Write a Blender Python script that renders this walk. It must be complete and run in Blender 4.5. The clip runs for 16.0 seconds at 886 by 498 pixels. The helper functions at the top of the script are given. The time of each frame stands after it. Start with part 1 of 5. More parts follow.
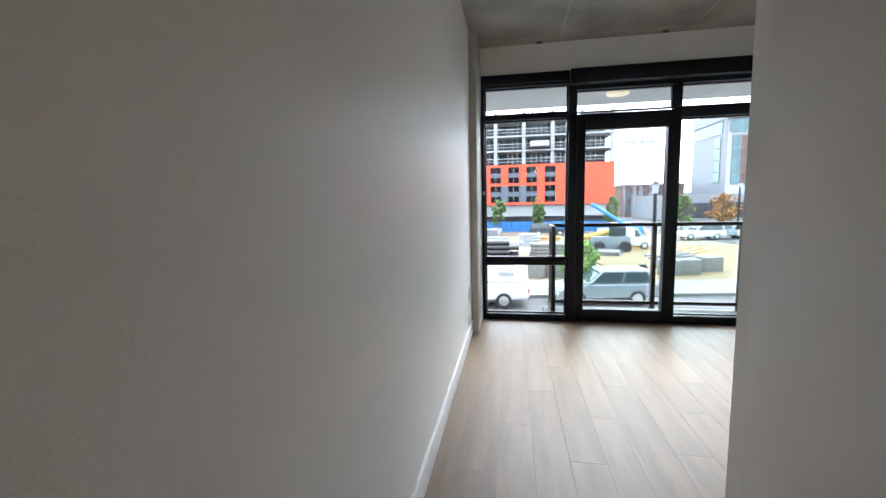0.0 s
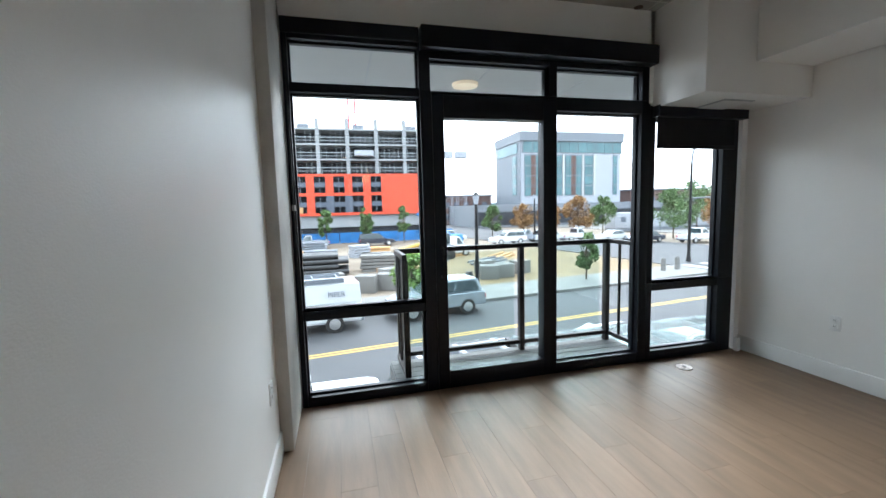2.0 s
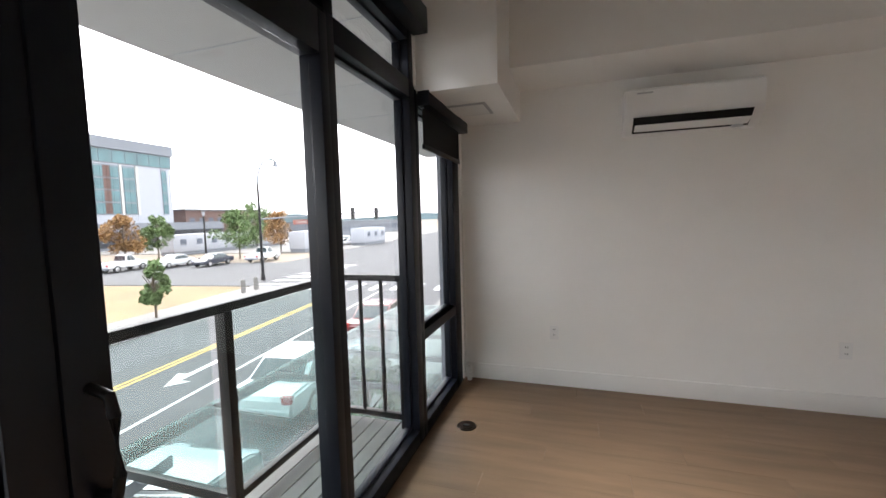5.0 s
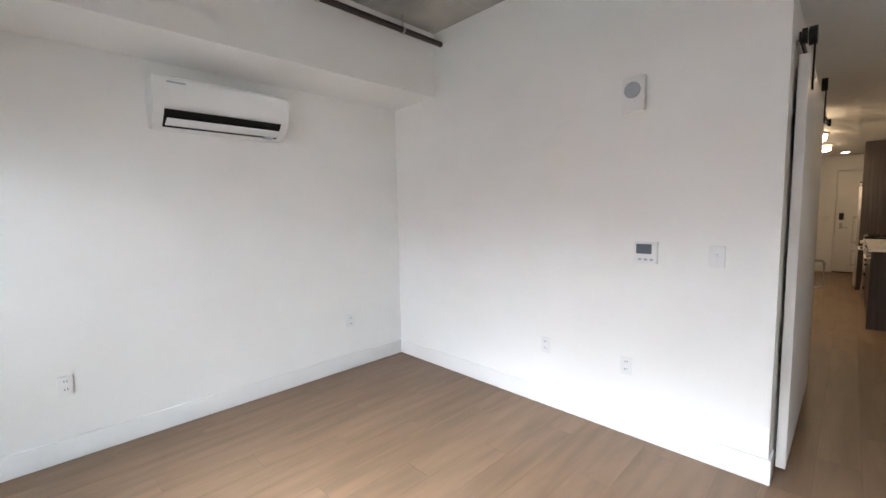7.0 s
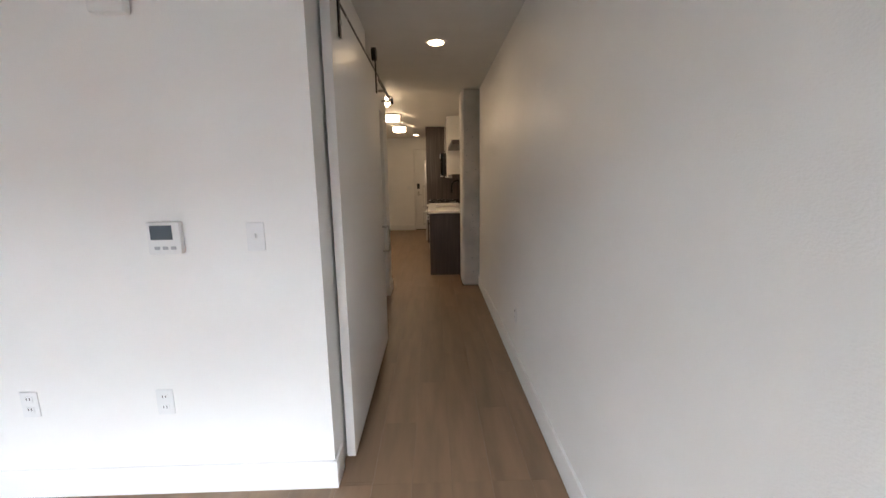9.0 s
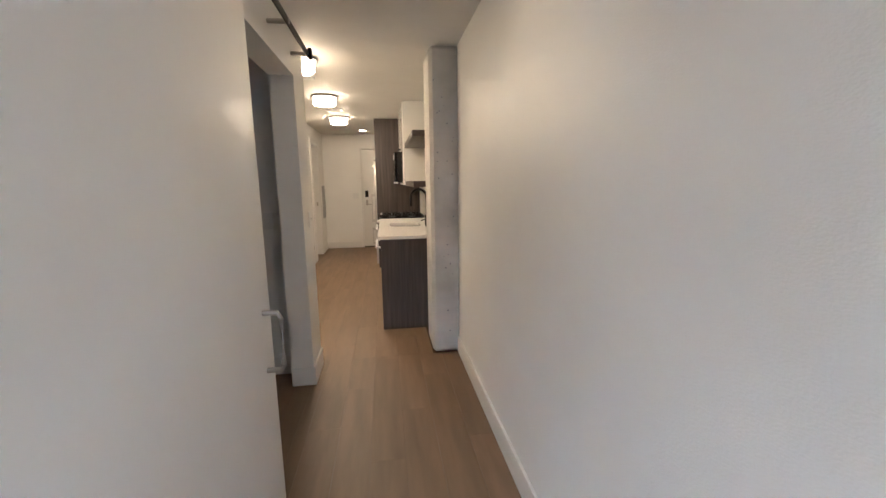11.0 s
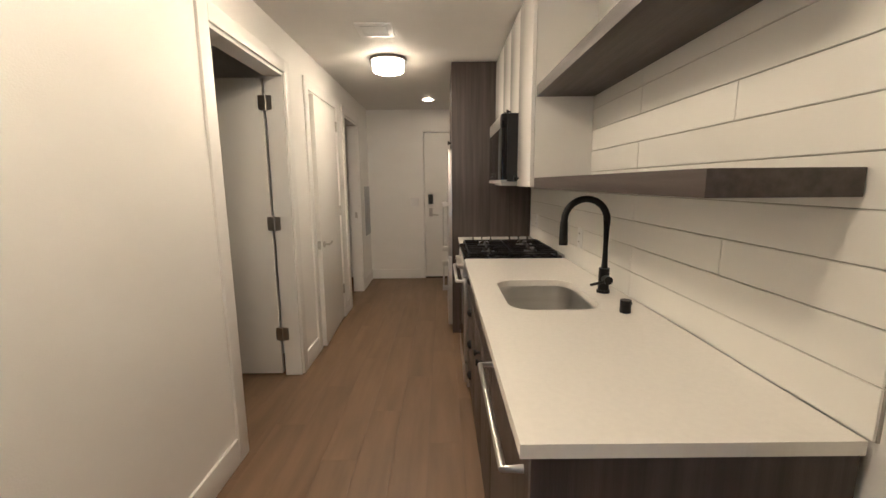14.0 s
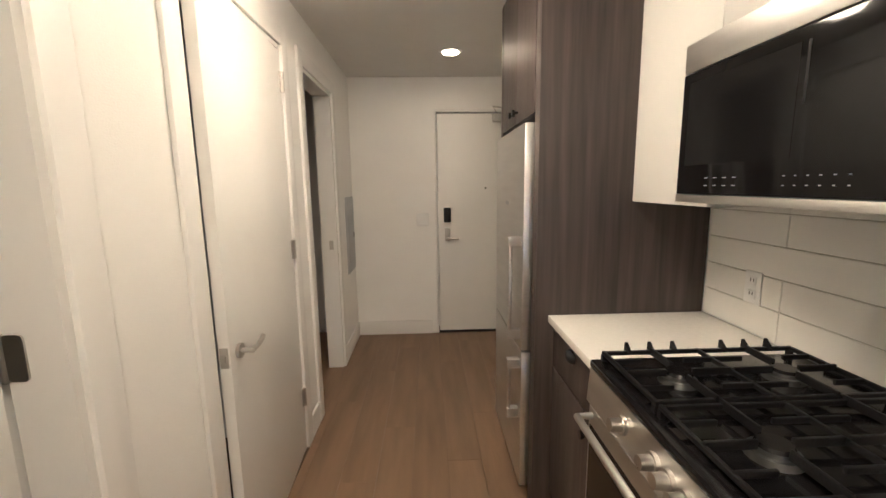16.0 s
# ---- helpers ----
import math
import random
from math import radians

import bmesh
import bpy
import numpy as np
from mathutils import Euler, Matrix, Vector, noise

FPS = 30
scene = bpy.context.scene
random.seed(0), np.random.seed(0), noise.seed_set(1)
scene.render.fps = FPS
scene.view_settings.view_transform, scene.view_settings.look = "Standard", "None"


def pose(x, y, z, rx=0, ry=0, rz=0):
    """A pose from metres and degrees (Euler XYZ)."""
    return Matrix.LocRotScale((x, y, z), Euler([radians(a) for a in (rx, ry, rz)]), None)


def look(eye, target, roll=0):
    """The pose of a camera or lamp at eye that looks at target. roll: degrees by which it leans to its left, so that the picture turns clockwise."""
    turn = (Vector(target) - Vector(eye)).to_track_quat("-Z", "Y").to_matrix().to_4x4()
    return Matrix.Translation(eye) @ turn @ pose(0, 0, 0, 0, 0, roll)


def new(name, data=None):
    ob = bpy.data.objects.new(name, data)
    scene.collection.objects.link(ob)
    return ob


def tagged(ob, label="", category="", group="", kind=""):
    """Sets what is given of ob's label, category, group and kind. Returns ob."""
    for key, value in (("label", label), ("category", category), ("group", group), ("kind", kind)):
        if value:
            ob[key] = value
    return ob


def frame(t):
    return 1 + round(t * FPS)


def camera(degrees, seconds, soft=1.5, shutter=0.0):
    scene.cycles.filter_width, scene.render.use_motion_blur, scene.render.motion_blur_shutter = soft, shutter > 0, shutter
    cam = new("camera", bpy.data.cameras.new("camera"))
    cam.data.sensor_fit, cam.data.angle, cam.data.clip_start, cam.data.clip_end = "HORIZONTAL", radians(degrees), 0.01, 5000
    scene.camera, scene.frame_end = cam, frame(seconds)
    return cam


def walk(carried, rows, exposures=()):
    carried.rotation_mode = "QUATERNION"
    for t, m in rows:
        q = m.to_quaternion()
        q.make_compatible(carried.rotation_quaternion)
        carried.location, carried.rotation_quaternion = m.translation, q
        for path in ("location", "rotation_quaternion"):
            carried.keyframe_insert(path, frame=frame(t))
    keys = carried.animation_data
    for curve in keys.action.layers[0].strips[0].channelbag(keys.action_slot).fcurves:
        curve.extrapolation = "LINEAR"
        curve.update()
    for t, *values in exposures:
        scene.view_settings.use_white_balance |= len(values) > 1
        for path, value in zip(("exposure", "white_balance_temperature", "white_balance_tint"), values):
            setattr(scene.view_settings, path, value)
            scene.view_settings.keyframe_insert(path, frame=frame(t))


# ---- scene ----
cam = camera(95.3, 16.0)
PATH = [
    (0, (0.076, -2.32, 1.325), (-0.264, -0.362, 1.098), -1.2),
    (0.5, (-0.005, -1.885, 1.33), (-0.05, 0.106, 1.15), -1.6),
    (1, (0.0, -1.55, 1.38), (0.16, 0.428, 1.15), -1.6),
    (1.5, (0.036, -1.14, 1.395), (0.435, 0.81, 1.209), -1.6),
    (2, (0.058, -0.73, 1.39), (0.547, 1.198, 1.191), -1.5),
    (2.5, (0.087, -0.327, 1.398), (0.779, 1.532, 1.139), -1.6),
    (3, (0.135, 0.087, 1.419), (0.977, 1.889, 1.212), -1.6),
    (5.5, (0.347, 1.391, 1.413), (2.339, 1.515, 1.276), -1.2),
    (6, (0.451, 1.442, 1.388), (2.41, 1.053, 1.274), -1.1),
    (6.5, (0.498, 1.472, 1.417), (2.249, 0.517, 1.263), -1.1),
    (7, (0.472, 1.455, 1.414), (1.889, 0.055, 1.233), -1.1),
    (7.5, (0.415, 1.423, 1.399), (1.441, -0.275, 1.149), -1.0),
    (8, (0.323, 1.274, 1.383), (0.87, -0.626, 1.081), -1.1),
    (8.5, (0.249, 0.959, 1.379), (0.45, -1.006, 1.068), -0.8),
    (9, (0.245, 0.568, 1.373), (0.2, -1.401, 1.027), -0.9),
    (9.5, (0.222, 0.145, 1.363), (-0.055, -1.802, 0.997), -1.1),
    (12, (0.278, -2.333, 1.449), (0.029, -4.302, 1.203), -0.1),
    (12.5, (0.297, -2.842, 1.434), (0.139, -4.826, 1.23), -0.1),
    (13, (0.31, -3.358, 1.411), (0.175, -5.329, 1.103), -0.5),
    (13.5, (0.389, -3.886, 1.391), (0.373, -5.854, 1.036), -0.2),
    (14, (0.463, -4.409, 1.401), (0.46, -6.383, 1.078), -0.5),
    (14.5, (0.548, -4.902, 1.446), (0.603, -6.894, 1.28), -0.4),
    (15, (0.661, -5.395, 1.479), (0.644, -7.384, 1.267), -0.3),
    (15.5, (0.733, -5.942, 1.462), (0.693, -7.922, 1.183), -0.7),
    (16, (0.807, -6.456, 1.451), (0.737, -8.43, 1.139), -0.8),
]
walk(cam, [(t, look(eye, target, roll)) for t, eye, target, roll in PATH],
     exposures=[(0, 2.3, 5850, 8), (1.5, 1.95, 5750, 6), (3.0, 1.75, 6000, 8), (5.5, 2.12, 6650, 16), (7.0, 2.98, 6000, 13), (9.5, 3.0, 5950, 13),
                (11.8, 4.4, 5200, 10), (12.5, 4.35, 5200, 10), (13.5, 3.95, 5350, 10), (14.0, 3.65, 5150, 10), (15.0, 3.75, 5050, 10), (16.0, 4.1, 5050, 10)])

# ---- world and sun: bright overcast day ----
world = bpy.data.worlds.new("overcast")
scene.world = world
world.use_nodes = True
wn, wl = world.node_tree.nodes, world.node_tree.links
sky = wn.new("ShaderNodeTexSky")
sky.sky_type, sky.sun_disc = "NISHITA", False
sky.sun_elevation, sky.sun_rotation, sky.dust_density, sky.air_density = radians(50), radians(20), 6.0, 1.5
hs = wn.new("ShaderNodeHueSaturation")
hs.inputs["Saturation"].default_value = 0.10
wl.new(sky.outputs[0], hs.inputs["Color"])
veil = wn.new("ShaderNodeMix")
veil.data_type = "RGBA"
veil.inputs["Factor"].default_value = 0.6
veil.inputs["B"].default_value = (9.0, 9.3, 9.6, 1)
wl.new(hs.outputs[0], veil.inputs["A"])
wl.new(veil.outputs["Result"], wn["Background"].inputs["Color"])
wn["Background"].inputs["Strength"].default_value = 0.15 * 1.25
sun = new("sun", bpy.data.lights.new("sun", "SUN"))
sun.data.energy, sun.data.angle, sun.data.color = 0.5, radians(25), (1.0, 0.97, 0.92)
sun.matrix_world = look((20, 40, 60), (0, 10, 0))
# added area lamp inside the window head, aimed down to brighten floor and room
window_lamp = new("window_fill", bpy.data.lights.new("window_fill", "AREA"))
window_lamp.data.shape, window_lamp.data.size, window_lamp.data.size_y = "RECTANGLE", 2.7, 0.2
window_lamp.data.energy, window_lamp.data.color, window_lamp.data.spread = 6.8, (0.95, 0.98, 1.0), radians(62)
window_lamp.matrix_world = look((1.2, 2.16, 2.38), (1.2, 1.16, 0.68))


# ---- materials ----
def material(name, colour, rough=0.5, metal=0.0, vary=0.06, scale=6.0, bump=0.0, bump_scale=60.0, stretch=(1, 1, 1), second=None, coat=0.0, random_tint=0.0, emit=0.0):
    m = bpy.data.materials.new(name)
    m.use_nodes = True
    n, l = m.node_tree.nodes, m.node_tree.links
    b = n["Principled BSDF"]
    b.inputs["Roughness"].default_value, b.inputs["Metallic"].default_value = rough, metal
    b.inputs["Coat Weight"].default_value = coat
    co = n.new("ShaderNodeTexCoord")
    mp = n.new("ShaderNodeMapping")
    mp.inputs["Scale"].default_value = stretch
    l.new(co.outputs["Object"], mp.inputs[0])
    vec = mp.outputs[0]
    if random_tint:
        oi = n.new("ShaderNodeObjectInfo")
        ad = n.new("ShaderNodeVectorMath")
        ad.operation = "ADD"
        mu = n.new("ShaderNodeVectorMath")
        mu.operation = "SCALE"
        mu.inputs[0].default_value = (37, 91, 13)
        l.new(oi.outputs["Random"], mu.inputs["Scale"])
        l.new(vec, ad.inputs[0])
        l.new(mu.outputs[0], ad.inputs[1])
        vec = ad.outputs[0]
    big = n.new("ShaderNodeTexNoise")
    big.inputs["Scale"].default_value, big.inputs["Detail"].default_value = scale, 6
    l.new(vec, big.inputs["Vector"])
    fine = n.new("ShaderNodeTexNoise")
    fine.inputs["Scale"].default_value, fine.inputs["Detail"].default_value = bump_scale, 4
    l.new(vec, fine.inputs["Vector"])
    mix = n.new("ShaderNodeMix")
    mix.data_type = "RGBA"
    a = tuple(max(0.0, c * (1 - vary)) for c in colour)
    c2 = second or tuple(min(1.0, c * (1 + vary)) for c in colour)
    mix.inputs["A"].default_value, mix.inputs["B"].default_value = (*a, 1), (*c2, 1)
    ramp = n.new("ShaderNodeMapRange")
    ramp.inputs["From Min"].default_value, ramp.inputs["From Max"].default_value = 0.3, 0.7
    l.new(big.outputs["Fac"], ramp.inputs["Value"])
    l.new(ramp.outputs[0], mix.inputs["Factor"])
    out = mix.outputs["Result"]
    if random_tint:
        hv = n.new("ShaderNodeHueSaturation")
        mr = n.new("ShaderNodeMapRange")
        mr.inputs["To Min"].default_value, mr.inputs["To Max"].default_value = 1 - random_tint, 1 + random_tint
        l.new(oi.outputs["Random"], mr.inputs["Value"])
        l.new(mr.outputs[0], hv.inputs["Value"])
        l.new(out, hv.inputs["Color"])
        out = hv.outputs[0]
    l.new(out, b.inputs["Base Color"])
    rr = n.new("ShaderNodeMapRange")
    rr.inputs["To Min"].default_value, rr.inputs["To Max"].default_value = max(0.02, rough - 0.06), min(1, rough + 0.06)
    l.new(fine.outputs["Fac"], rr.inputs["Value"])
    l.new(rr.outputs[0], b.inputs["Roughness"])
    if bump:
        bp = n.new("ShaderNodeBump")
        bp.inputs["Strength"].default_value, bp.inputs["Distance"].default_value = bump, 0.01
        l.new(fine.outputs["Fac"], bp.inputs["Height"])
        l.new(bp.outputs[0], b.inputs["Normal"])
    if emit:
        b.inputs["Emission Color"].default_value = (*colour, 1)
        b.inputs["Emission Strength"].default_value = emit
    return m


def glass(name, tint=(1, 1, 1), mirror=0.05):
    m = bpy.data.materials.new(name)
    m.use_nodes = True
    n, l = m.node_tree.nodes, m.node_tree.links
    n.remove(n["Principled BSDF"])
    tr, gl, mx, lw, pw, ma = (n.new("ShaderNode" + k) for k in ("BsdfTransparent", "BsdfGlossy", "MixShader", "LayerWeight", "Math", "Math"))
    tr.inputs[0].default_value = (*tint, 1)
    gl.inputs["Roughness"].default_value = 0.0
    pw.operation, pw.inputs[1].default_value = "POWER", 5
    ma.operation, ma.inputs[1].default_value, ma.inputs[2].default_value = "MULTIPLY_ADD", 0.5, mirror * 0.6
    l.new(lw.outputs["Facing"], pw.inputs[0])
    l.new(pw.outputs[0], ma.inputs[0])
    l.new(ma.outputs[0], mx.inputs[0])
    l.new(tr.outputs[0], mx.inputs[1])
    l.new(gl.outputs[0], mx.inputs[2])
    l.new(mx.outputs[0], n["Material Output"].inputs[0])
    return m


WALL = material("wall_paint", (0.86, 0.85, 0.825), 0.42, vary=0.02, scale=2.0, bump=0.13, bump_scale=150, stretch=(1, 1, 1.6))
TRIM = material("trim_paint", (0.80, 0.79, 0.77), 0.35, vary=0.01, bump=0.03)
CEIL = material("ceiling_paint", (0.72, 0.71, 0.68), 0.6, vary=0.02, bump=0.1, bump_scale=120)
DOORW = material("door_paint", (0.80, 0.79, 0.76), 0.33, vary=0.01, bump=0.03, bump_scale=40)
CONCL = material("light_concrete", (0.46, 0.45, 0.42), 0.7, vary=0.12, scale=3.0, bump=0.35, bump_scale=22, second=(0.62, 0.60, 0.56))
CONC = material("concrete", (0.34, 0.33, 0.30), 0.75, vary=0.22, scale=2.2, bump=0.35, bump_scale=25, second=(0.47, 0.45, 0.40))
FLOOR = material("wood_plank", (0.188, 0.119, 0.068), 0.45, vary=0.14, scale=3.0, bump=0.08, bump_scale=30, stretch=(4, 0.5, 1), second=(0.234, 0.150, 0.088), random_tint=0.06)
GAP = material("plank_joint", (0.07, 0.045, 0.03), 0.7)
BLACK = material("black_anodised", (0.006, 0.008, 0.014), 0.35, vary=0.15)
BLIND = material("blind_fabric", (0.012, 0.013, 0.016), 0.85, vary=0.2, bump=0.2, bump_scale=400)
PIPE = material("dark_iron_pipe", (0.035, 0.022, 0.020), 0.5, vary=0.2)
RED = material("red_paint", (0.45, 0.02, 0.02), 0.45)
PLASTIC = material("white_plastic", (0.80, 0.80, 0.79), 0.35, vary=0.01)
GREYP = material("grey_plastic", (0.42, 0.43, 0.45), 0.45)
DARK = material("dark_void", (0.012, 0.012, 0.013), 0.6)
SLATE = material("screen_glass", (0.10, 0.12, 0.14), 0.15)
STEEL = material("brushed_steel", (0.62, 0.61, 0.59), 0.36, 1.0, vary=0.05, scale=3, bump=0.008, bump_scale=200, stretch=(1, 1, 12))
NICKEL = material("satin_nickel", (0.50, 0.48, 0.45), 0.3, 1.0, vary=0.03)
DKWOOD = material("dark_laminate", (0.050, 0.038, 0.036), 0.45, vary=0.25, scale=2.5, bump=0.12, bump_scale=40, stretch=(16, 16, 0.7), second=(0.085, 0.066, 0.060))
DKWOODH = material("dark_laminate_shelf", (0.055, 0.042, 0.038), 0.42, vary=0.25, scale=2.5, bump=0.1, bump_scale=40, stretch=(16, 0.7, 16), second=(0.095, 0.074, 0.066))
QUARTZ = material("white_quartz", (0.78, 0.76, 0.72), 0.22, vary=0.02, scale=60)
GLOSSW = material("gloss_white_laminate", (0.78, 0.77, 0.74), 0.10, vary=0.01)
SPLASH = material("white_tile_board", (0.76, 0.75, 0.71), 0.35, vary=0.02, scale=3, bump=0.04, random_tint=0.015)
GROUT = material("grout", (0.46, 0.44, 0.40), 0.8)
MATBLK = material("matte_black_metal", (0.010, 0.010, 0.011), 0.4, vary=0.1)
ENAMEL = material("black_enamel", (0.008, 0.008, 0.009), 0.12, vary=0.1)
BURNER = material("burnt_burner_metal", (0.14, 0.14, 0.14), 0.3, 0.9, vary=0.2, scale=30)
IRON = material("cast_iron", (0.009, 0.009, 0.010), 0.42, vary=0.2, bump=0.1, bump_scale=200)
BLKGLASS = material("black_glass", (0.006, 0.006, 0.007), 0.05)
BRASS = material("floor_box_metal", (0.10, 0.075, 0.06), 0.25, 1.0)
LAMPW = material("warm_lamp_diffuser", (1.0, 0.72, 0.42), 0.4, vary=0.0, emit=2.5)
LAMPB = material("warm_lamp_base_glass", (1.0, 0.72, 0.42), 0.4, vary=0.0, emit=6.5)
LAMPD = material("dim_soffit_lamp", (1.0, 0.80, 0.55), 0.4, vary=0.0, emit=0.10)
LAMPR = material("warm_downlight", (1.0, 0.70, 0.40), 0.4, vary=0.0, emit=5.0)
GLASS = glass("window_glass", (0.95, 0.97, 0.97))
RAILGLASS = glass("railing_glass", (0.86, 0.92, 0.91), 0.02)
CANGLASS = glass("canopy_glass", (0.60, 0.70, 0.70), 0.02)
for m in (BLACK, BLIND, MATBLK, ENAMEL, BLKGLASS, DARK, IRON):
    m.node_tree.nodes["Principled BSDF"].inputs["Specular IOR Level"].default_value = 0.25
# outdoors
ASPHALT = material("asphalt", (0.055, 0.056, 0.060), 0.85, vary=0.18, scale=0.35, bump=0.3, bump_scale=30)
PAVE = material("pavement_concrete", (0.155, 0.15, 0.142), 0.85, vary=0.08, scale=0.5)
DIRT = material("site_dirt", (0.165, 0.128, 0.092), 0.95, vary=0.2, scale=0.15, bump=0.4, bump_scale=4, second=(0.23, 0.19, 0.145))
DRYGRASS = material("dry_grass", (0.165, 0.118, 0.06), 0.95, vary=0.25, scale=0.3, bump=0.5, bump_scale=8)
YELLOW = material("road_yellow", (0.42, 0.27, 0.05), 0.7, vary=0.15)
LINEW = material("road_white", (0.44, 0.44, 0.43), 0.7, vary=0.12)
ORANGE = material("orange_sheathing", (0.55, 0.062, 0.022), 0.6, vary=0.08, scale=0.4)
CONCB = material("frame_concrete", (0.28, 0.29, 0.30), 0.85, vary=0.12, scale=0.3)
STEELG = material("galvanised_stud", (0.32, 0.35, 0.37), 0.6, vary=0.1)
# near-black colour stands in for the shade inside buildings
VOID = material("interior_shade", (0.03, 0.033, 0.04), 0.9, vary=0.3, scale=0.2)
BLUEGREY = material("blue_grey_panel", (0.085, 0.10, 0.13), 0.7)
BLUE = material("blue_tarp", (0.03, 0.16, 0.42), 0.7, vary=0.3, scale=0.3)
WOODY = material("plywood", (0.48, 0.28, 0.12), 0.8, vary=0.15)
METALP = material("grey_metal_panel", (0.15, 0.165, 0.19), 0.5, vary=0.06)
LIGHTP = material("light_metal_panel", (0.32, 0.335, 0.37), 0.5, vary=0.05)
TEAL = material("teal_window_glass", (0.065, 0.14, 0.155), 0.12, vary=0.3, scale=0.3)
BRICKD = material("brown_brick", (0.12, 0.075, 0.065), 0.9, vary=0.2, scale=0.5)
LEAF = material("leaf_green", (0.085, 0.14, 0.045), 0.7, vary=0.35, scale=1.2)
LEAFY = material("leaf_young_green", (0.15, 0.24, 0.05), 0.7, vary=0.3, scale=2.0)
LEAFO = material("leaf_autumn", (0.24, 0.13, 0.045), 0.7, vary=0.35, scale=1.2)
BARK = material("bark", (0.10, 0.075, 0.055), 0.9)
CARW = material("white_car_paint", (0.58, 0.59, 0.60), 0.2, vary=0.01, coat=0.5)
CARG = material("silver_car_paint", (0.30, 0.33, 0.37), 0.25, 0.4, vary=0.02, coat=0.5)
CARK = material("dark_car_paint", (0.03, 0.035, 0.05), 0.2, coat=0.5)
CARR = material("maroon_car_paint", (0.10, 0.018, 0.02), 0.2, coat=0.5)
CARGLASS = material("car_glass", (0.03, 0.045, 0.05), 0.06)
TYRE = material("tyre_rubber", (0.018, 0.018, 0.018), 0.85)
RIM = material("alloy_rim", (0.5, 0.5, 0.5), 0.35, 0.8)
TAIL = material("tail_light", (0.35, 0.02, 0.02), 0.2)
SOFFIT = material("balcony_soffit", (0.55, 0.54, 0.52), 0.7, vary=0.03, scale=0.8)
DECK = material("balcony_deck", (0.13, 0.135, 0.13), 0.7, vary=0.1)
HILL = material("far_hill", (0.10, 0.15, 0.17), 1.0, vary=0.15, scale=0.01)
SIGNM = material("street_sign_brown", (0.20, 0.055, 0.04), 0.5)
BLKPIPE = material("black_plastic_pipe", (0.02, 0.02, 0.022), 0.45)


# ---- mesh helpers ----
def box(bm, x0, x1, y0, y1, z0, z1, bevel=0.0, seg=2):
    m = Matrix.Translation(((x0 + x1) / 2, (y0 + y1) / 2, (z0 + z1) / 2)) @ Matrix.Diagonal((abs(x1 - x0), abs(y1 - y0), abs(z1 - z0), 1))
    r = bmesh.ops.create_cube(bm, size=1, matrix=m)
    if bevel:
        e = list({e for v in r["verts"] for e in v.link_edges})
        bmesh.ops.bevel(bm, geom=e, offset=bevel, segments=seg, profile=0.6, affect="EDGES", clamp_overlap=True)
    return bm


def B(*a, bevel=0.0):
    return box(bmesh.new(), *a, bevel=bevel)


def cyl(bm, p, q, r, r2=None, seg=16):
    p, q = Vector(p), Vector(q)
    d = q - p
    m = Matrix.Translation((p + q) / 2) @ d.to_track_quat("Z", "Y").to_matrix().to_4x4()
    bmesh.ops.create_cone(bm, cap_ends=True, segments=seg, radius1=r, radius2=r if r2 is None else r2, depth=d.length, matrix=m)
    return bm


def tube(bm, pts, r, seg=12):
    """A round bar along a line of points."""
    pts = [Vector(p) for p in pts]
    rings = []
    for i, p in enumerate(pts):
        d = (pts[min(i + 1, len(pts) - 1)] - pts[max(i - 1, 0)]).normalized()
        q = d.to_track_quat("Z", "Y")
        rings.append([bm.verts.new(p + q @ Vector((r * math.cos(2 * math.pi * k / seg), r * math.sin(2 * math.pi * k / seg), 0))) for k in range(seg)])
    for a, b in zip(rings, rings[1:]):
        for k in range(seg):
            bm.faces.new((a[k], a[(k + 1) % seg], b[(k + 1) % seg], b[k]))
    bm.faces.new(list(reversed(rings[0])))
    bm.faces.new(rings[-1])
    return bm


def prism(bm, prof, a, b, axis="y"):
    """A closed outline of (p, q) pairs drawn out along one axis from a to b."""
    def at(p, q, s):
        return {"y": (p, s, q), "x": (s, p, q), "z": (p, q, s)}[axis]
    lo = [bm.verts.new(at(p, q, a)) for p, q in prof]
    hi = [bm.verts.new(at(p, q, b)) for p, q in prof]
    n = len(prof)
    for i in range(n):
        bm.faces.new((lo[i], lo[(i + 1) % n], hi[(i + 1) % n], hi[i]))
    bm.faces.new(list(reversed(lo)))
    bm.faces.new(hi)
    bmesh.ops.recalc_face_normals(bm, faces=bm.faces)
    return bm


def mesh(name, bm, mat):
    me = bpy.data.meshes.new(name)
    for f in bm.faces:
        f.smooth = len(f.verts) == 4 and f.calc_area() < 0.02
    bm.normal_update()
    bm.to_mesh(me)
    bm.free()
    me.materials.append(mat)
    me.set_sharp_from_angle(angle=radians(35))
    return me


def part(name, bm, mat, parent, label=""):
    ob = new(name, mesh(name, bm, mat))
    ob.parent = parent
    return tagged(ob, label)


def thing(name, at, label, category, group="", turn=0.0):
    ob = new(name)
    ob.matrix_world = pose(*at, 0, 0, turn)
    ob.empty_display_size = 0.1
    return tagged(ob, label, category, group)


def solid(name, bm, mat, label, category, group=""):
    return tagged(new(name, mesh(name, bm, mat)), label, category, group)


def fixed(name, bm, mat, label="", category=""):
    return tagged(new(name, mesh(name, bm, mat)), label, category, kind="structure")


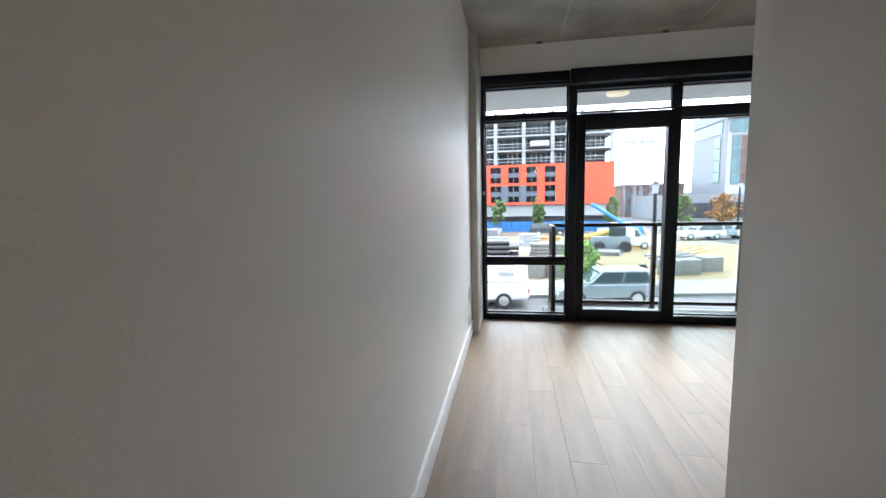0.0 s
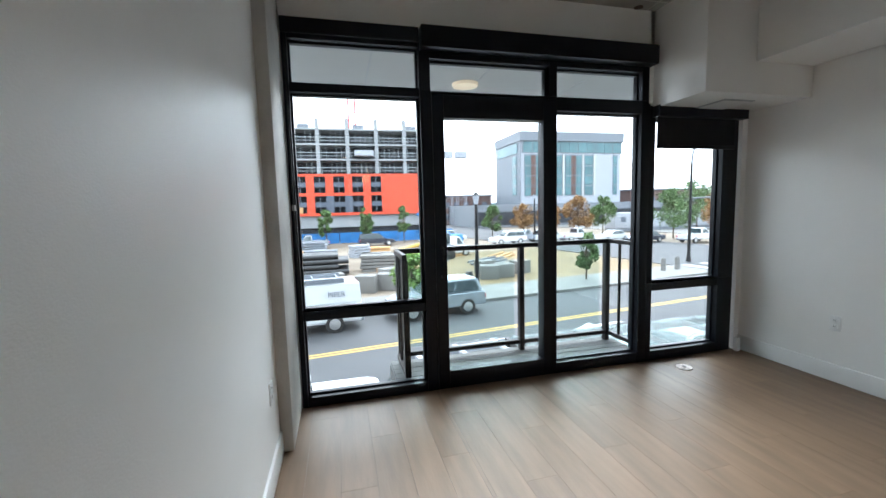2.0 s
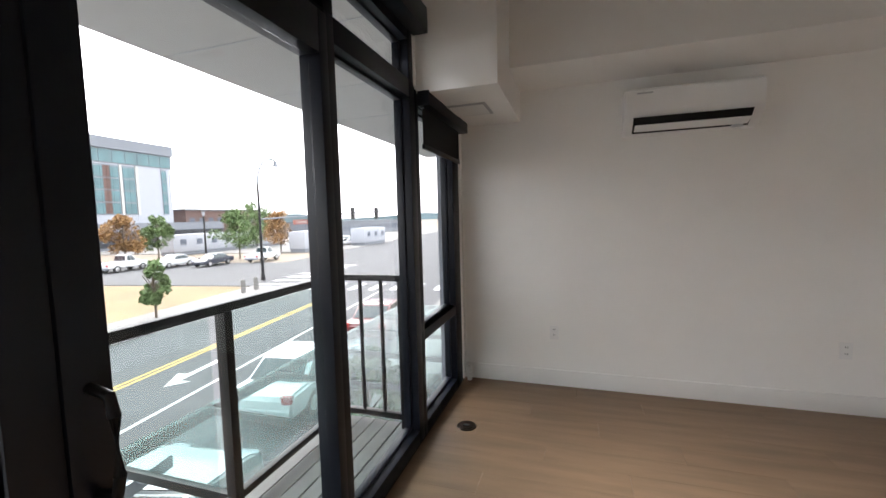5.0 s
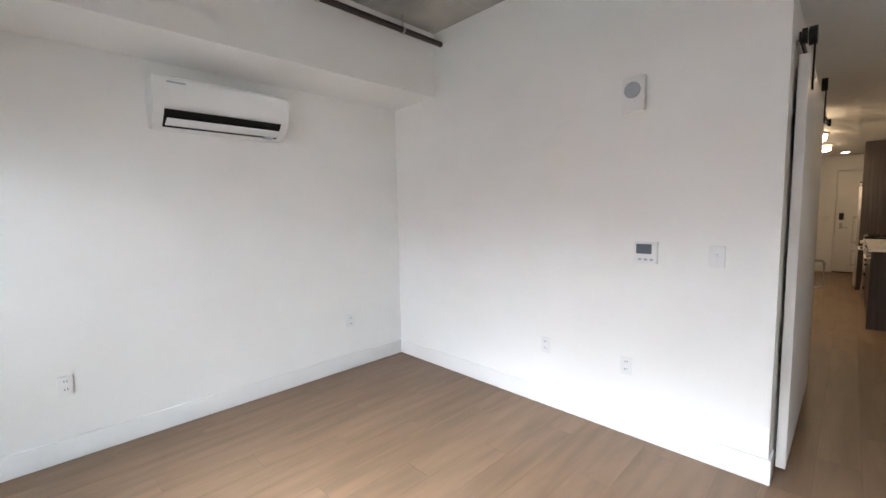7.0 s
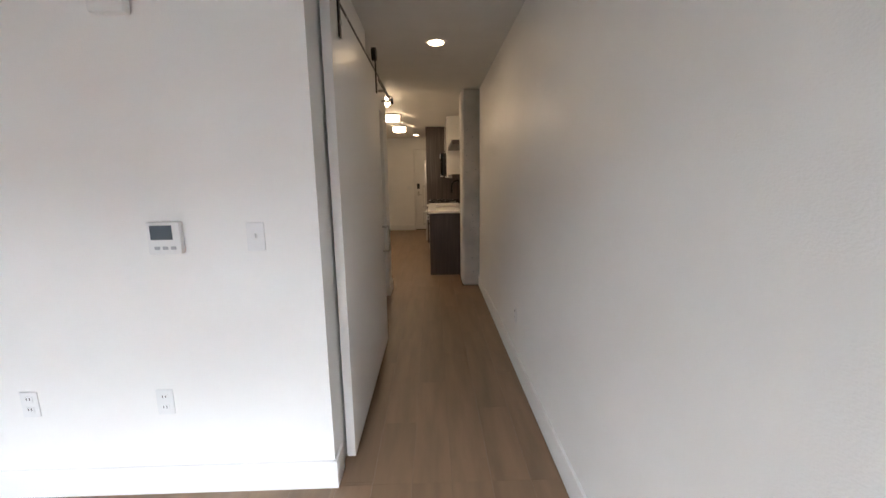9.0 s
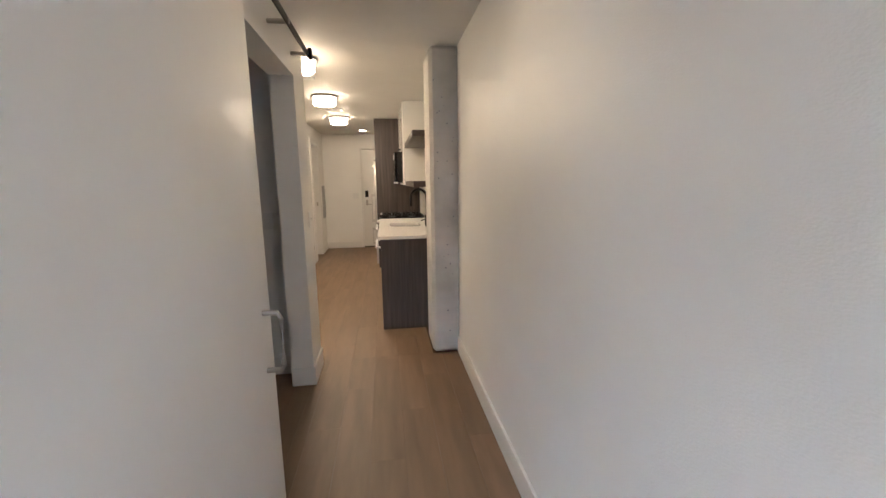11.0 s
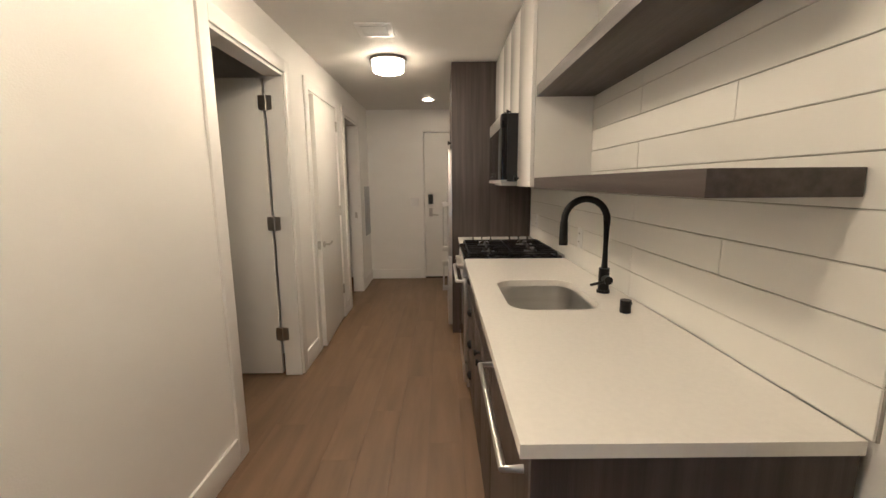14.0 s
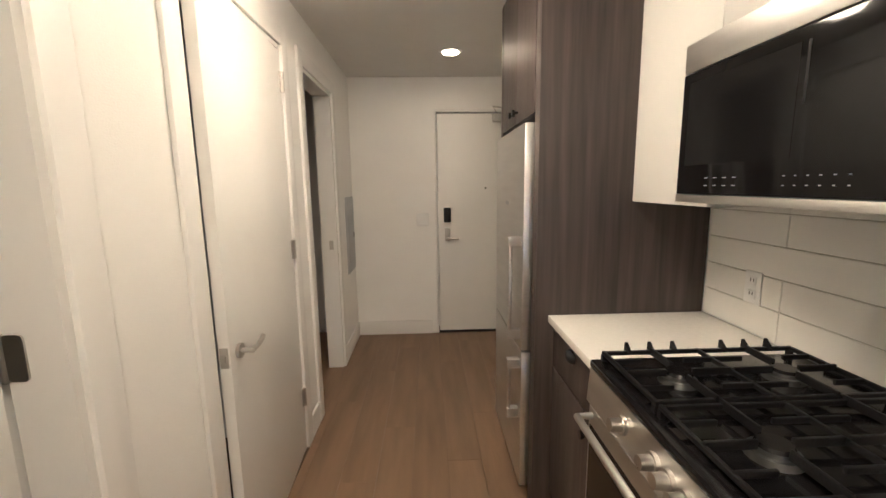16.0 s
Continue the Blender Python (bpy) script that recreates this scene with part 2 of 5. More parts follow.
# ---- plan ----
XL, XR = -0.335, 3.655          # bedroom side walls
YB, YG = -1.068, 2.225          # bedroom back wall, window plane
XK = -0.336                     # kitchen back wall
XE, YE = 1.515, -10.305         # kitchen door wall, entry wall
HC, BC = 2.42, 2.945            # hall and bedroom ceilings
ST = -3.6                       # street level

# ---- structure ----
sub = fixed("floor", B(-0.55, 3.9, -10.6, 2.3, -0.25, -0.006), GAP, "brown wood plank floor through all rooms", "floor")
bm = B(-0.5, XL, -4.483, 1.66, 0, 3.0)
fixed("wall_west", bm, WALL, "off-white painted orange-peel wall", "wall")
fixed("column_window", B(-0.5, -0.264, 1.66, 2.19, 0, BC, bevel=0.012), CONCL, "raw grey concrete column beside the window", "column")
fixed("column_hall", box(bmesh.new(), -0.5, -0.117, -4.90, -4.483, 0, HC, bevel=0.028, seg=1), CONCL, "raw grey concrete column with chamfered edges", "column")
bm = bmesh.new()
hr = random.Random(8)
for _ in range(60):
    y, z, r = hr.uniform(-4.87, -4.52), hr.uniform(0.1, 2.35), hr.uniform(0.002, 0.0062)
    cyl(bm, (-0.119, y, z), (-0.1165, y, z), r, seg=7)
for _ in range(25):
    x, z, r = hr.uniform(-0.31, -0.15), hr.uniform(0.1, 2.35), hr.uniform(0.002, 0.0062)
    cyl(bm, (x, -4.485, z), (x, -4.4825, z), r, seg=7)
part("air_holes", bm, METALP, bpy.data.objects["column_hall"])
fixed("wall_kitchen", B(-0.5, XK - 0.012, -10.4, -4.90, 0, 3.0), WALL, "off-white kitchen wall", "wall")
fixed("wall_east", B(XR, XR + 0.15, YB - 0.12, 2.35, 0, 3.0), WALL, "off-white painted bedroom wall", "wall")
bm = B(0.708, XR, YB - 0.12, YB, 0, 3.0)
box(bm, -0.335, 0.708, YB - 0.12, YB, HC, 3.0)
fixed("wall_bedroom_back", bm, WALL, "off-white bedroom wall beside the hall opening", "wall")
bm = B(0.708, 0.83, -2.55, YB - 0.12, 0, HC)
box(bm, 0.785, 0.936, -4.10, -2.55, 2.09, HC)
box(bm, 0.785, 0.936, -4.435, -4.10, 0, HC)
fixed("wall_hall", bm, WALL, "off-white hall wall with a wide opening", "wall")
bm = B(0.936, 3.8, -4.435, -4.31, 0, HC)
fixed("wall_den_back", bm, WALL, "off-white den wall", "wall")
fixed("wall_den_side", B(3.6, 3.75, -4.31, YB - 0.12, 0, HC), WALL, "off-white den wall", "wall")
# kitchen east wall, three doorways
D1, D2, D3 = (-7.25, -6.36), (-8.56, -7.72), (-9.60, -8.90)
bm = B(XE, XE + 0.12, -6.36, -4.435, 0, HC)
box(bm, XE, XE + 0.12, -7.72, -7.25, 0, HC)
box(bm, XE, XE + 0.12, -8.90, -8.56, 0, HC)
box(bm, XE, XE + 0.12, YE, -9.60, 0, HC)
for a, b in (D1, D2, D3):
    box(bm, XE, XE + 0.12, a, b, 2.13, HC)
fixed("wall_kitchen_east", bm, WALL, "off-white wall with three doorways", "wall")
bm = B(0.73, 1.64, YE - 0.15, YE, 0, HC)
box(bm, -0.5, -0.21, YE - 0.15, YE, 0, HC)
box(bm, -0.21, 0.73, YE - 0.15, YE, 2.13, HC)
box(bm, -0.6, 1.7, YE - 0.30, YE - 0.2, 0, HC)
fixed("wall_entry", bm, WALL, "off-white entry wall", "wall")
# rooms behind the doorways
bm = B(3.2, 3.3, -10.5, -4.435, 0, HC)
box(bm, XE + 0.12, 3.2, -7.70, -7.62, 0, HC)
box(bm, XE + 0.12, 3.2, -8.76, -8.68, 0, HC)
box(bm, XE + 0.12, 3.2, -10.5, -10.4, 0, HC)
box(bm, 2.15, 2.25, -10.4, -8.76, 0, HC)
fixed("wall_side_rooms", bm, WALL, "off-white walls of the side rooms", "wall")
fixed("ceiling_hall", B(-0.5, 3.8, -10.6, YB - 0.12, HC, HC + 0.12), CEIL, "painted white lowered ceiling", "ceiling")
fixed("ceiling_bedroom", B(-0.5, 3.9, YB - 0.12, 2.3, BC, BC + 0.2), CONC, "raw board-marked concrete ceiling", "ceiling")
bm = bmesh.new()
for y in (-0.35, 0.87, 2.05):
    box(bm, -0.33, 3.08, y - 0.004, y + 0.004, BC - 0.003, BC + 0.001)
for x in (0.55, 1.77, 2.55):
    box(bm, x - 0.003, x + 0.003, -1.06, 2.18, BC - 0.003, BC + 0.001)
part("formwork_seam", bm, CONCL, bpy.data.objects["ceiling_bedroom"])
bm = bmesh.new()
for x, y in ((0.35, 2.16), (1.55, 2.15), (2.45, 2.16)):
    cyl(bm, (x, y, BC - 0.004), (x, y, BC + 0.001), 0.035, seg=12)
part("ceiling_patch", bm, BARK, bpy.data.objects["ceiling_bedroom"])
bm = B(3.09, XR, YB, 1.687, 2.408, BC)
fixed("soffit", bm, WALL, "off-white boxed soffit along the wall", "soffit")
fixed("duct_box", B(2.635, XR, 1.687, 2.19, 2.176, BC, bevel=0.004), WALL, "off-white boxed duct above the window", "soffit")
bm = B(-0.5, 2.635, 2.19, 2.32, 2.652, 3.0)
box(bm, 2.60, 3.9, 2.19, 2.32, 2.215, 3.0)
box(bm, 3.60, 3.9, 2.19, 2.32, 0, 3.0)
box(bm, -0.55, -0.262, 2.19, 2.32, 0, 3.0)
fixed("wall_window", bm, WALL, "off-white wall round the window front", "wall")


def skirting(name, x0, x1, y0, y1, h=0.135):
    fixed(name, box(bmesh.new(), x0, x1, y0, y1, 0, h, bevel=0.005), TRIM, "white painted baseboard", "baseboard")


skirting("baseboard", XL, XL + 0.015, -4.483, 1.66)
skirting("baseboard", XR - 0.015, XR, YB + 0.015, 2.19)
skirting("baseboard", 0.695, XR, YB, YB + 0.015)
skirting("baseboard", 0.695, 0.708, YB - 0.12, YB)
skirting("baseboard", 0.77, 0.785, -4.435, -4.10)
skirting("baseboard", 0.77, 0.936, -4.10, -4.085)
skirting("baseboard", 0.936, 1.80, -4.31, -4.295)
skirting("baseboard", XE - 0.015, XE, -6.27, -4.435)
skirting("baseboard", XE - 0.015, XE, -7.63, -7.34)
skirting("baseboard", XE - 0.015, XE, -8.81, -8.65)
skirting("baseboard", XE - 0.015, XE, YE + 0.015, -9.69)
skirting("baseboard", 0.78, XE, YE, YE + 0.015)
skirting("baseboard", 2.135, 2.15, -10.4, -8.77)

# ---- window front ----
FY0, FY1 = 2.195, 2.30


def window(name, x0, x1, z0, z1, f, label, rails=(), door=False):
    """A black framed light: f = frame widths left, right, bottom, top of the glass opening x0..x1, z0..z1."""
    w = tagged(new(name), label, "window", kind="structure")
    w.matrix_world = pose((x0 + x1) / 2, YG, z0)
    cx = (x0 + x1) / 2
    l, r, b, t = f
    for a in ((x0 - l - cx, x0 - cx, 0 - b, z1 - z0 + t), (x1 - cx, x1 + r - cx, 0 - b, z1 - z0 + t), (x0 - cx, x1 - cx, -b, 0), (x0 - cx, x1 - cx, z1 - z0, z1 - z0 + t)):
        part("window_frame", box(bmesh.new(), a[0], a[1], FY0 - YG, FY1 - YG, a[2], a[3], bevel=0.004), BLACK, w)
    # glazing bead
    for a in ((x0 - cx, x0 + 0.014 - cx, 0, z1 - z0), (x1 - 0.014 - cx, x1 - cx, 0, z1 - z0), (x0 + 0.014 - cx, x1 - 0.014 - cx, 0, 0.014), (x0 + 0.014 - cx, x1 - 0.014 - cx, z1 - z0 - 0.014, z1 - z0)):
        part("glazing_bead", box(bmesh.new(), a[0], a[1], 0.02, 0.065, a[2], a[3], bevel=0.003), BLACK, w)
    p = part("pane", B(x0 - cx + 0.002, x1 - cx - 0.002, 0.038, 0.044, 0.002, z1 - z0 - 0.002), GLASS, w)
    p.visible_shadow = False
    return w


window("window_1", -0.223, 0.655, 0.694, 2.190, (0.035, 0.0, 0.0, 0.06), "tall black-framed fixed window over the street")
window("window_2", -0.223, 0.655, 0.066, 0.626, (0.035, 0.0, 0.066, 0.068), "low black-framed fixed pane below the rail")
window("window_3", -0.223, 0.655, 2.250, 2.53, (0.035, 0.0, 0.0, 0.12), "black-framed transom light")
window("window_4", 0.735, 1.68, 2.235, 2.46, (0.08, 0.0, 0.0, 0.19), "black-framed transom light over the balcony door")
window("window_5", 1.751, 2.535, 2.235, 2.46, (0.07, 0.085, 0.0, 0.19), "black-framed transom light")
window("window_6", 1.751, 2.535, 0.085, 2.13, (0.07, 0.085, 0.085, 0.104), "tall black-framed fixed window beside the balcony door")
window("window_7", 2.674, 3.395, 0.694, 2.10, (0.054, 0.165, 0.0, 0.10), "black-framed fixed window under a roller blind")
window("window_8", 2.674, 3.395, 0.08, 0.626, (0.054, 0.165, 0.08, 0.068), "low black-framed fixed pane")
fixed("mullion", box(bmesh.new(), 0.656, 0.740, 2.185, FY1, 0, 2.234, bevel=0.004), BLACK, "black window mullion", "window frame")
# balcony door
bd = tagged(thing("balcony_door", (1.23, YG, 0.0), "black aluminium glazed balcony door, closed", "door"), kind="structure")
for a in ((-0.488, -0.402, 0.03, 2.21), (0.395, 0.449, 0.03, 2.21), (-0.402, 0.395, 0.03, 0.14), (-0.402, 0.395, 2.047, 2.21)):
    part("door_frame", box(bmesh.new(), a[0], a[1], -0.045, 0.05, a[2], a[3], bevel=0.005), BLACK, bd)
part("threshold", B(-0.49, 0.45, -0.03, 0.07, 0.0, 0.028), BLACK, bd)
p = part("pane", B(-0.40, 0.393, 0.005, 0.011, 0.142, 2.045), GLASS, bd)
p.visible_shadow = False
bm = tube(bmesh.new(), [(-0.445, -0.045, 1.10), (-0.445, -0.10, 1.09), (-0.445, -0.11, 1.05), (-0.445, -0.11, 0.93), (-0.445, -0.10, 0.89), (-0.445, -0.045, 0.88)], 0.011)
part("handle", bm, MATBLK, bd)


def roller_blind(name, x0, x1, z0, z1, depth, drop, label):
    w = thing(name, ((x0 + x1) / 2, YG - 0.035, z0), label, "blind")
    h = (x1 - x0) / 2
    part("cassette", box(bmesh.new(), -h, h, -depth, -0.005, 0, z1 - z0, bevel=0.006), BLACK, w)
    if drop:
        part("fabric", box(bmesh.new(), -h + 0.03, h - 0.09, -0.030, -0.027, -drop, 0), BLIND, w)
        part("hem_bar", box(bmesh.new(), -h + 0.03, h - 0.09, -0.037, -0.02, -drop - 0.03, -drop, bevel=0.004), BLACK, w)
    return w


roller_blind("roller_blind", -0.257, 0.655, 2.555, 2.652, 0.03, 0, "slim black roller blind cassette over the window")
roller_blind("roller_blind", 0.66, 2.60, 2.50, 2.645, 0.10, 0, "wide black roller blind cassette over balcony door")
roller_blind("roller_blind", 2.63, 3.56, 2.10, 2.19, 0.085, 0.225, "black roller blind partly lowered over the window")
ch = thing("blind_chain", (-0.235, 2.16, 0.5), "thin black bead chain hanging by the window", "blind chain")
part("chain", tube(tube(bmesh.new(), [(0, 0, 0.05), (0, 0, 2.05)], 0.003, 6), [(0.0, 0.02, 0.05), (0, 0.02, 2.05)], 0.003, 6), MATBLK, ch)
part("weight", cyl(bmesh.new(), (0, 0.01, 0.9), (0, 0.01, 0.94), 0.012), PLASTIC, ch)

# ---- bedroom things ----
def outlet(at, turn, label="white duplex outlet plate on the wall", slots=True):
    """Plate in the x-z plane facing -y before turning."""
    o = thing("wall_outlet", at, label, "outlet", "wall outlets", turn)
    part("plate", box(bmesh.new(), -0.036, 0.036, -0.006, 0, -0.058, 0.058, bevel=0.003), PLASTIC, o)
    for z in (-0.024, 0.024) if slots else ():
        part("socket", box(bmesh.new(), -0.017, 0.017, -0.009, -0.006, z - 0.015, z + 0.015, bevel=0.002), PLASTIC, o)
        bm = B(-0.008, -0.005, -0.0096, -0.009, z - 0.002, z + 0.009)
        box(bm, 0.005, 0.008, -0.0096, -0.009, z - 0.002, z + 0.009)
        part("slot", bm, DARK, o)
    return o


def switch(at, turn, label="white toggle light switch plate on the wall", w=0.036):
    o = thing("light_switch", at, label, "switch", "light switches", turn)
    part("plate", box(bmesh.new(), -w, w, -0.008, 0, -0.058, 0.058, bevel=0.005), PLASTIC, o)
    part("toggle", box(bmesh.new(), -0.005, 0.005, -0.022, -0.007, -0.004, 0.014, bevel=0.002), PLASTIC, o)
    part("toggle_slot", B(-0.008, 0.008, -0.0087, -0.0081, -0.014, 0.016), TRIM, o)
    return o


# turn: 0 faces -y, 180 faces +y, 90 faces +x, -90 faces -x
outlet((XR, 1.43, 0.447), -90)
outlet((XR, -0.48, 0.44), -90)
outlet((1.985, YB, 0.445), 180)
outlet((1.415, YB, 0.44), 180)
outlet((XL, -2.2, 0.40), 90)
outlet((XL, 1.45, 0.46), 90)
outlet((1.357, -4.31, 0.43), 180)
outlet((XK, -7.80, 1.08), 90, "white outlet plate on the backsplash")
outlet((XK, -6.72, 1.08), 90, "white outlet plate on the backsplash")
switch((0.962, YB, 1.152), 180)
switch((1.067, -4.31, 1.157), 180)
switch((0.785, -4.31, 1.16), -90)
switch((0.86, YE, 1.13), 180, "white two-gang switch plate by the entry door", 0.058)

ac = thing("air_conditioner", (XR, 0.515, 1.976), "white wall-mounted split air conditioner, louvre open", "air conditioner")
bm = prism(bmesh.new(), [(0, 0.0), (-0.10, 0.0), (-0.175, 0.055), (-0.215, 0.10), (-0.225, 0.15), (-0.22, 0.285), (-0.20, 0.298), (0, 0.298)], -0.415, 0.415)
bmesh.ops.bevel(bm, geom=[e for e in bm.edges], offset=0.008, segments=2, affect="EDGES", clamp_overlap=True)
part("body", bm, PLASTIC, ac)
bm = prism(bmesh.new(), [(-0.115, 0.006), (-0.178, 0.050), (-0.222, 0.098), (-0.150, 0.104)], -0.35, 0.36)
bmesh.ops.translate(bm, verts=bm.verts, vec=(-0.006, 0, -0.001))
part("air_outlet", bm, DARK, ac, "dark open air outlet")
part("louvre", prism(bmesh.new(), [(-0.145, 0.012), (-0.215, 0.038), (-0.218, 0.046), (-0.15, 0.022)], -0.34, 0.35), PLASTIC, ac)
part("logo_bar", B(-0.2285, -0.2255, 0.24, 0.34, 0.255, 0.265), GREYP, ac)
part("sensor", box(bmesh.new(), -0.2, -0.16, -0.30, -0.24, -0.012, 0.004, bevel=0.004), GREYP, ac)

sp = thing("alarm_strobe", (1.40, YB, 2.075), "white square fire alarm speaker on the wall", "alarm")
part("housing", box(bmesh.new(), -0.065, 0.065, 0, 0.045, -0.10, 0.10, bevel=0.012), PLASTIC, sp)
part("speaker_grille", cyl(bmesh.new(), (0, 0.045, 0.02), (0, 0.052, 0.02), 0.045, seg=28), GREYP, sp)
th = thing("thermostat", (1.314, YB, 1.154), "white wall thermostat with grey display", "thermostat")
part("housing", box(bmesh.new(), -0.065, 0.065, 0, 0.026, -0.065, 0.065, bevel=0.006), PLASTIC, th)
part("display", box(bmesh.new(), -0.035, 0.05, 0.026, 0.028, -0.005, 0.052), SLATE, th)
bm = bmesh.new()
for i in range(3):
    box(bm, -0.045 + i * 0.032, -0.025 + i * 0.032, 0.026, 0.029, -0.045, -0.032, bevel=0.002)
part("button", bm, GREYP, th)
td = thing("den_thermostat", (1.367, -4.31, 1.155), "white dial thermostat on the den wall", "thermostat")
part("housing", box(bmesh.new(), -0.05, 0.05, 0, 0.03, -0.065, 0.065, bevel=0.006), PLASTIC, td)
part("dial", cyl(bmesh.new(), (0, 0.03, -0.015), (0, 0.045, -0.015), 0.026, 0.023, 24), PLASTIC, td)

fb = thing("floor_outlet", (2.82, 1.969, 0.0), "round metal floor outlet cover", "floor outlet")
bm = cyl(bmesh.new(), (0, 0, 0), (0, 0, 0.006), 0.068, 0.062, 40)
part("cover", bm, BRASS, fb)
part("ring", cyl(bmesh.new(), (0, 0, 0.006), (0, 0, 0.0075), 0.045, seg=32), BRASS, fb)
part("flap", box(bmesh.new(), -0.012, 0.012, -0.02, 0.02, 0.0075, 0.0095, bevel=0.001), DARK, fb)

sp = thing("sprinkler_pipe", (3.0, -0.35, 2.83), "dark iron sprinkler pipe under the ceiling", "pipe")
part("pipe", cyl(bmesh.new(), (0, -0.715, 0), (0, 0.72, 0), 0.022, seg=20), PIPE, sp)
part("coupling", cyl(bmesh.new(), (0, 0.70, 0), (0, 0.78, 0), 0.034, seg=20), RED, sp, "red painted coupling")
part("riser", cyl(bmesh.new(), (0, 0.74, 0.0), (0, 0.74, 0.115), 0.022, seg=20), PIPE, sp)
for y in (0.42, -0.3):
    bm = cyl(bmesh.new(), (0, y, -0.026), (0, y, 0.115), 0.005, seg=8)
    cyl(bm, (0, y - 0.008, 0), (0, y + 0.008, 0), 0.029, seg=20)
    part("hanger", bm, NICKEL, sp)
vg = thing("duct_grille", (3.13, 1.975, 2.176), "white metal air grille under the boxed duct", "vent")
part("frame", box(bmesh.new(), -0.15, 0.15, -0.14, 0.14, -0.007, 0, bevel=0.003), GREYP, vg)
for i in range(12):
    part("slat", B(-0.125, 0.125, -0.118 + i * 0.02, -0.104 + i * 0.02, -0.012, -0.007), PLASTIC, vg)
ws = thing("pipe_cover", (3.585, 2.14, 0.0), "white riser pipe cover in the corner", "pipe cover")
part("sleeve", box(bmesh.new(), -0.02, 0.02, -0.02, 0.02, 0.0, 0.13, bevel=0.01), PLASTIC, ws)

# ---- hall: barn door ----
bd = thing("barn_door", (0.672, -1.985, 0.02), "white sliding barn door, slid open on a black rail", "door")
part("leaf", box(bmesh.new(), -0.020, 0.022, -0.745, 0.745, 0, 2.13, bevel=0.003), DOORW, bd)
bm = tube(bmesh.new(), [(-0.02, -0.66, 0.98), (-0.065, -0.66, 0.98), (-0.075, -0.66, 0.96), (-0.075, -0.66, 0.80), (-0.065, -0.66, 0.78), (-0.02, -0.66, 0.78)], 0.009)
part("handle", bm, NICKEL, bd, "satin nickel pull handle")
for y in (-0.60, 0.60):
    part("hanger_strap", box(bmesh.new(), -0.03, -0.022, y - 0.02, y + 0.02, 1.98, 2.27, bevel=0.003), MATBLK, bd)
    part("roller", cyl(bmesh.new(), (-0.034, y, 2.25), (-0.002, y, 2.25), 0.045, seg=24), MATBLK, bd)
    part("bolt", cyl(bmesh.new(), (-0.036, y, 2.04), (-0.03, y, 2.04), 0.011, seg=12), NICKEL, bd)
rl = thing("barn_door_rail", (0.69, -2.65, 2.21), "black steel barn door rail with standoffs", "door rail")
part("bar", box(bmesh.new(), -0.008, 0.0, -1.45, 1.50, -0.02, 0.02, bevel=0.002), MATBLK, rl)
for y in (-1.42, -0.9, -0.4, 0.3, 0.9, 1.4):
    part("standoff", cyl(bmesh.new(), (-0.012, y, 0), (0.095 if y < 0.1 else 0.018, y, 0), 0.012, seg=14), NICKEL, rl)
for y in (-1.43, 1.47):
    part("stop", box(bmesh.new(), -0.03, -0.008, y - 0.02, y + 0.02, -0.03, 0.035, bevel=0.004), MATBLK, rl)


def downlight(at):
    o = thing("recessed_light", at, "round recessed ceiling downlight, lit warm", "ceiling light", "recessed lights")
    bm = cyl(bmesh.new(), (0, 0, -0.008), (0, 0, 0), 0.075, 0.085, 32)
    part("trim_ring", bm, PLASTIC, o)
    part("lens", cyl(bmesh.new(), (0, 0, -0.012), (0, 0, -0.0082), 0.058, seg=28), LAMPR, o)


downlight((0.198, -2.807, HC))
downlight((0.62, -9.60, HC))


def drum_light(at):
    o = thing("flush_ceiling_light", at, "round flush ceiling light with bronze rim, lit", "ceiling light", "drum lights")
    part("canopy", cyl(bmesh.new(), (0, 0, -0.028), (0, 0, 0), 0.158, 0.15, 40), NICKEL, o)
    bm = cyl(bmesh.new(), (0, 0, -0.098), (0, 0, -0.028), 0.126, 0.132, 40)
    part("diffuser", bm, LAMPW, o, "glowing frosted glass diffuser")
    part("diffuser_base", cyl(bmesh.new(), (0, 0, -0.106), (0, 0, -0.0985), 0.112, 0.124, 40), LAMPB, o)
    part("finial", cyl(bmesh.new(), (0, 0, -0.114), (0, 0, -0.106), 0.010, seg=12), NICKEL, o)


for y in (-4.92, -6.40, -7.97):
    drum_light((0.90, y, HC))
o = thing("smoke_alarm", (0.93, -5.38, HC), "white boxy smoke alarm on the ceiling", "smoke alarm")
part("housing", box(bmesh.new(), -0.08, 0.08, -0.075, 0.075, -0.05, 0, bevel=0.012), PLASTIC, o)
o = thing("ceiling_vent", (0.90, -7.31, HC), "white square exhaust grille in the ceiling", "vent")
part("frame", box(bmesh.new(), -0.12, 0.12, -0.12, 0.12, -0.012, 0, bevel=0.004), PLASTIC, o)
part("backing", B(-0.085, 0.085, -0.085, 0.085, -0.014, -0.0125), GREYP, o)
for i in range(9):
    part("slat", B(-0.085, 0.085, -0.083 + i * 0.0195, -0.073 + i * 0.0195, -0.018, -0.0145), PLASTIC, o)

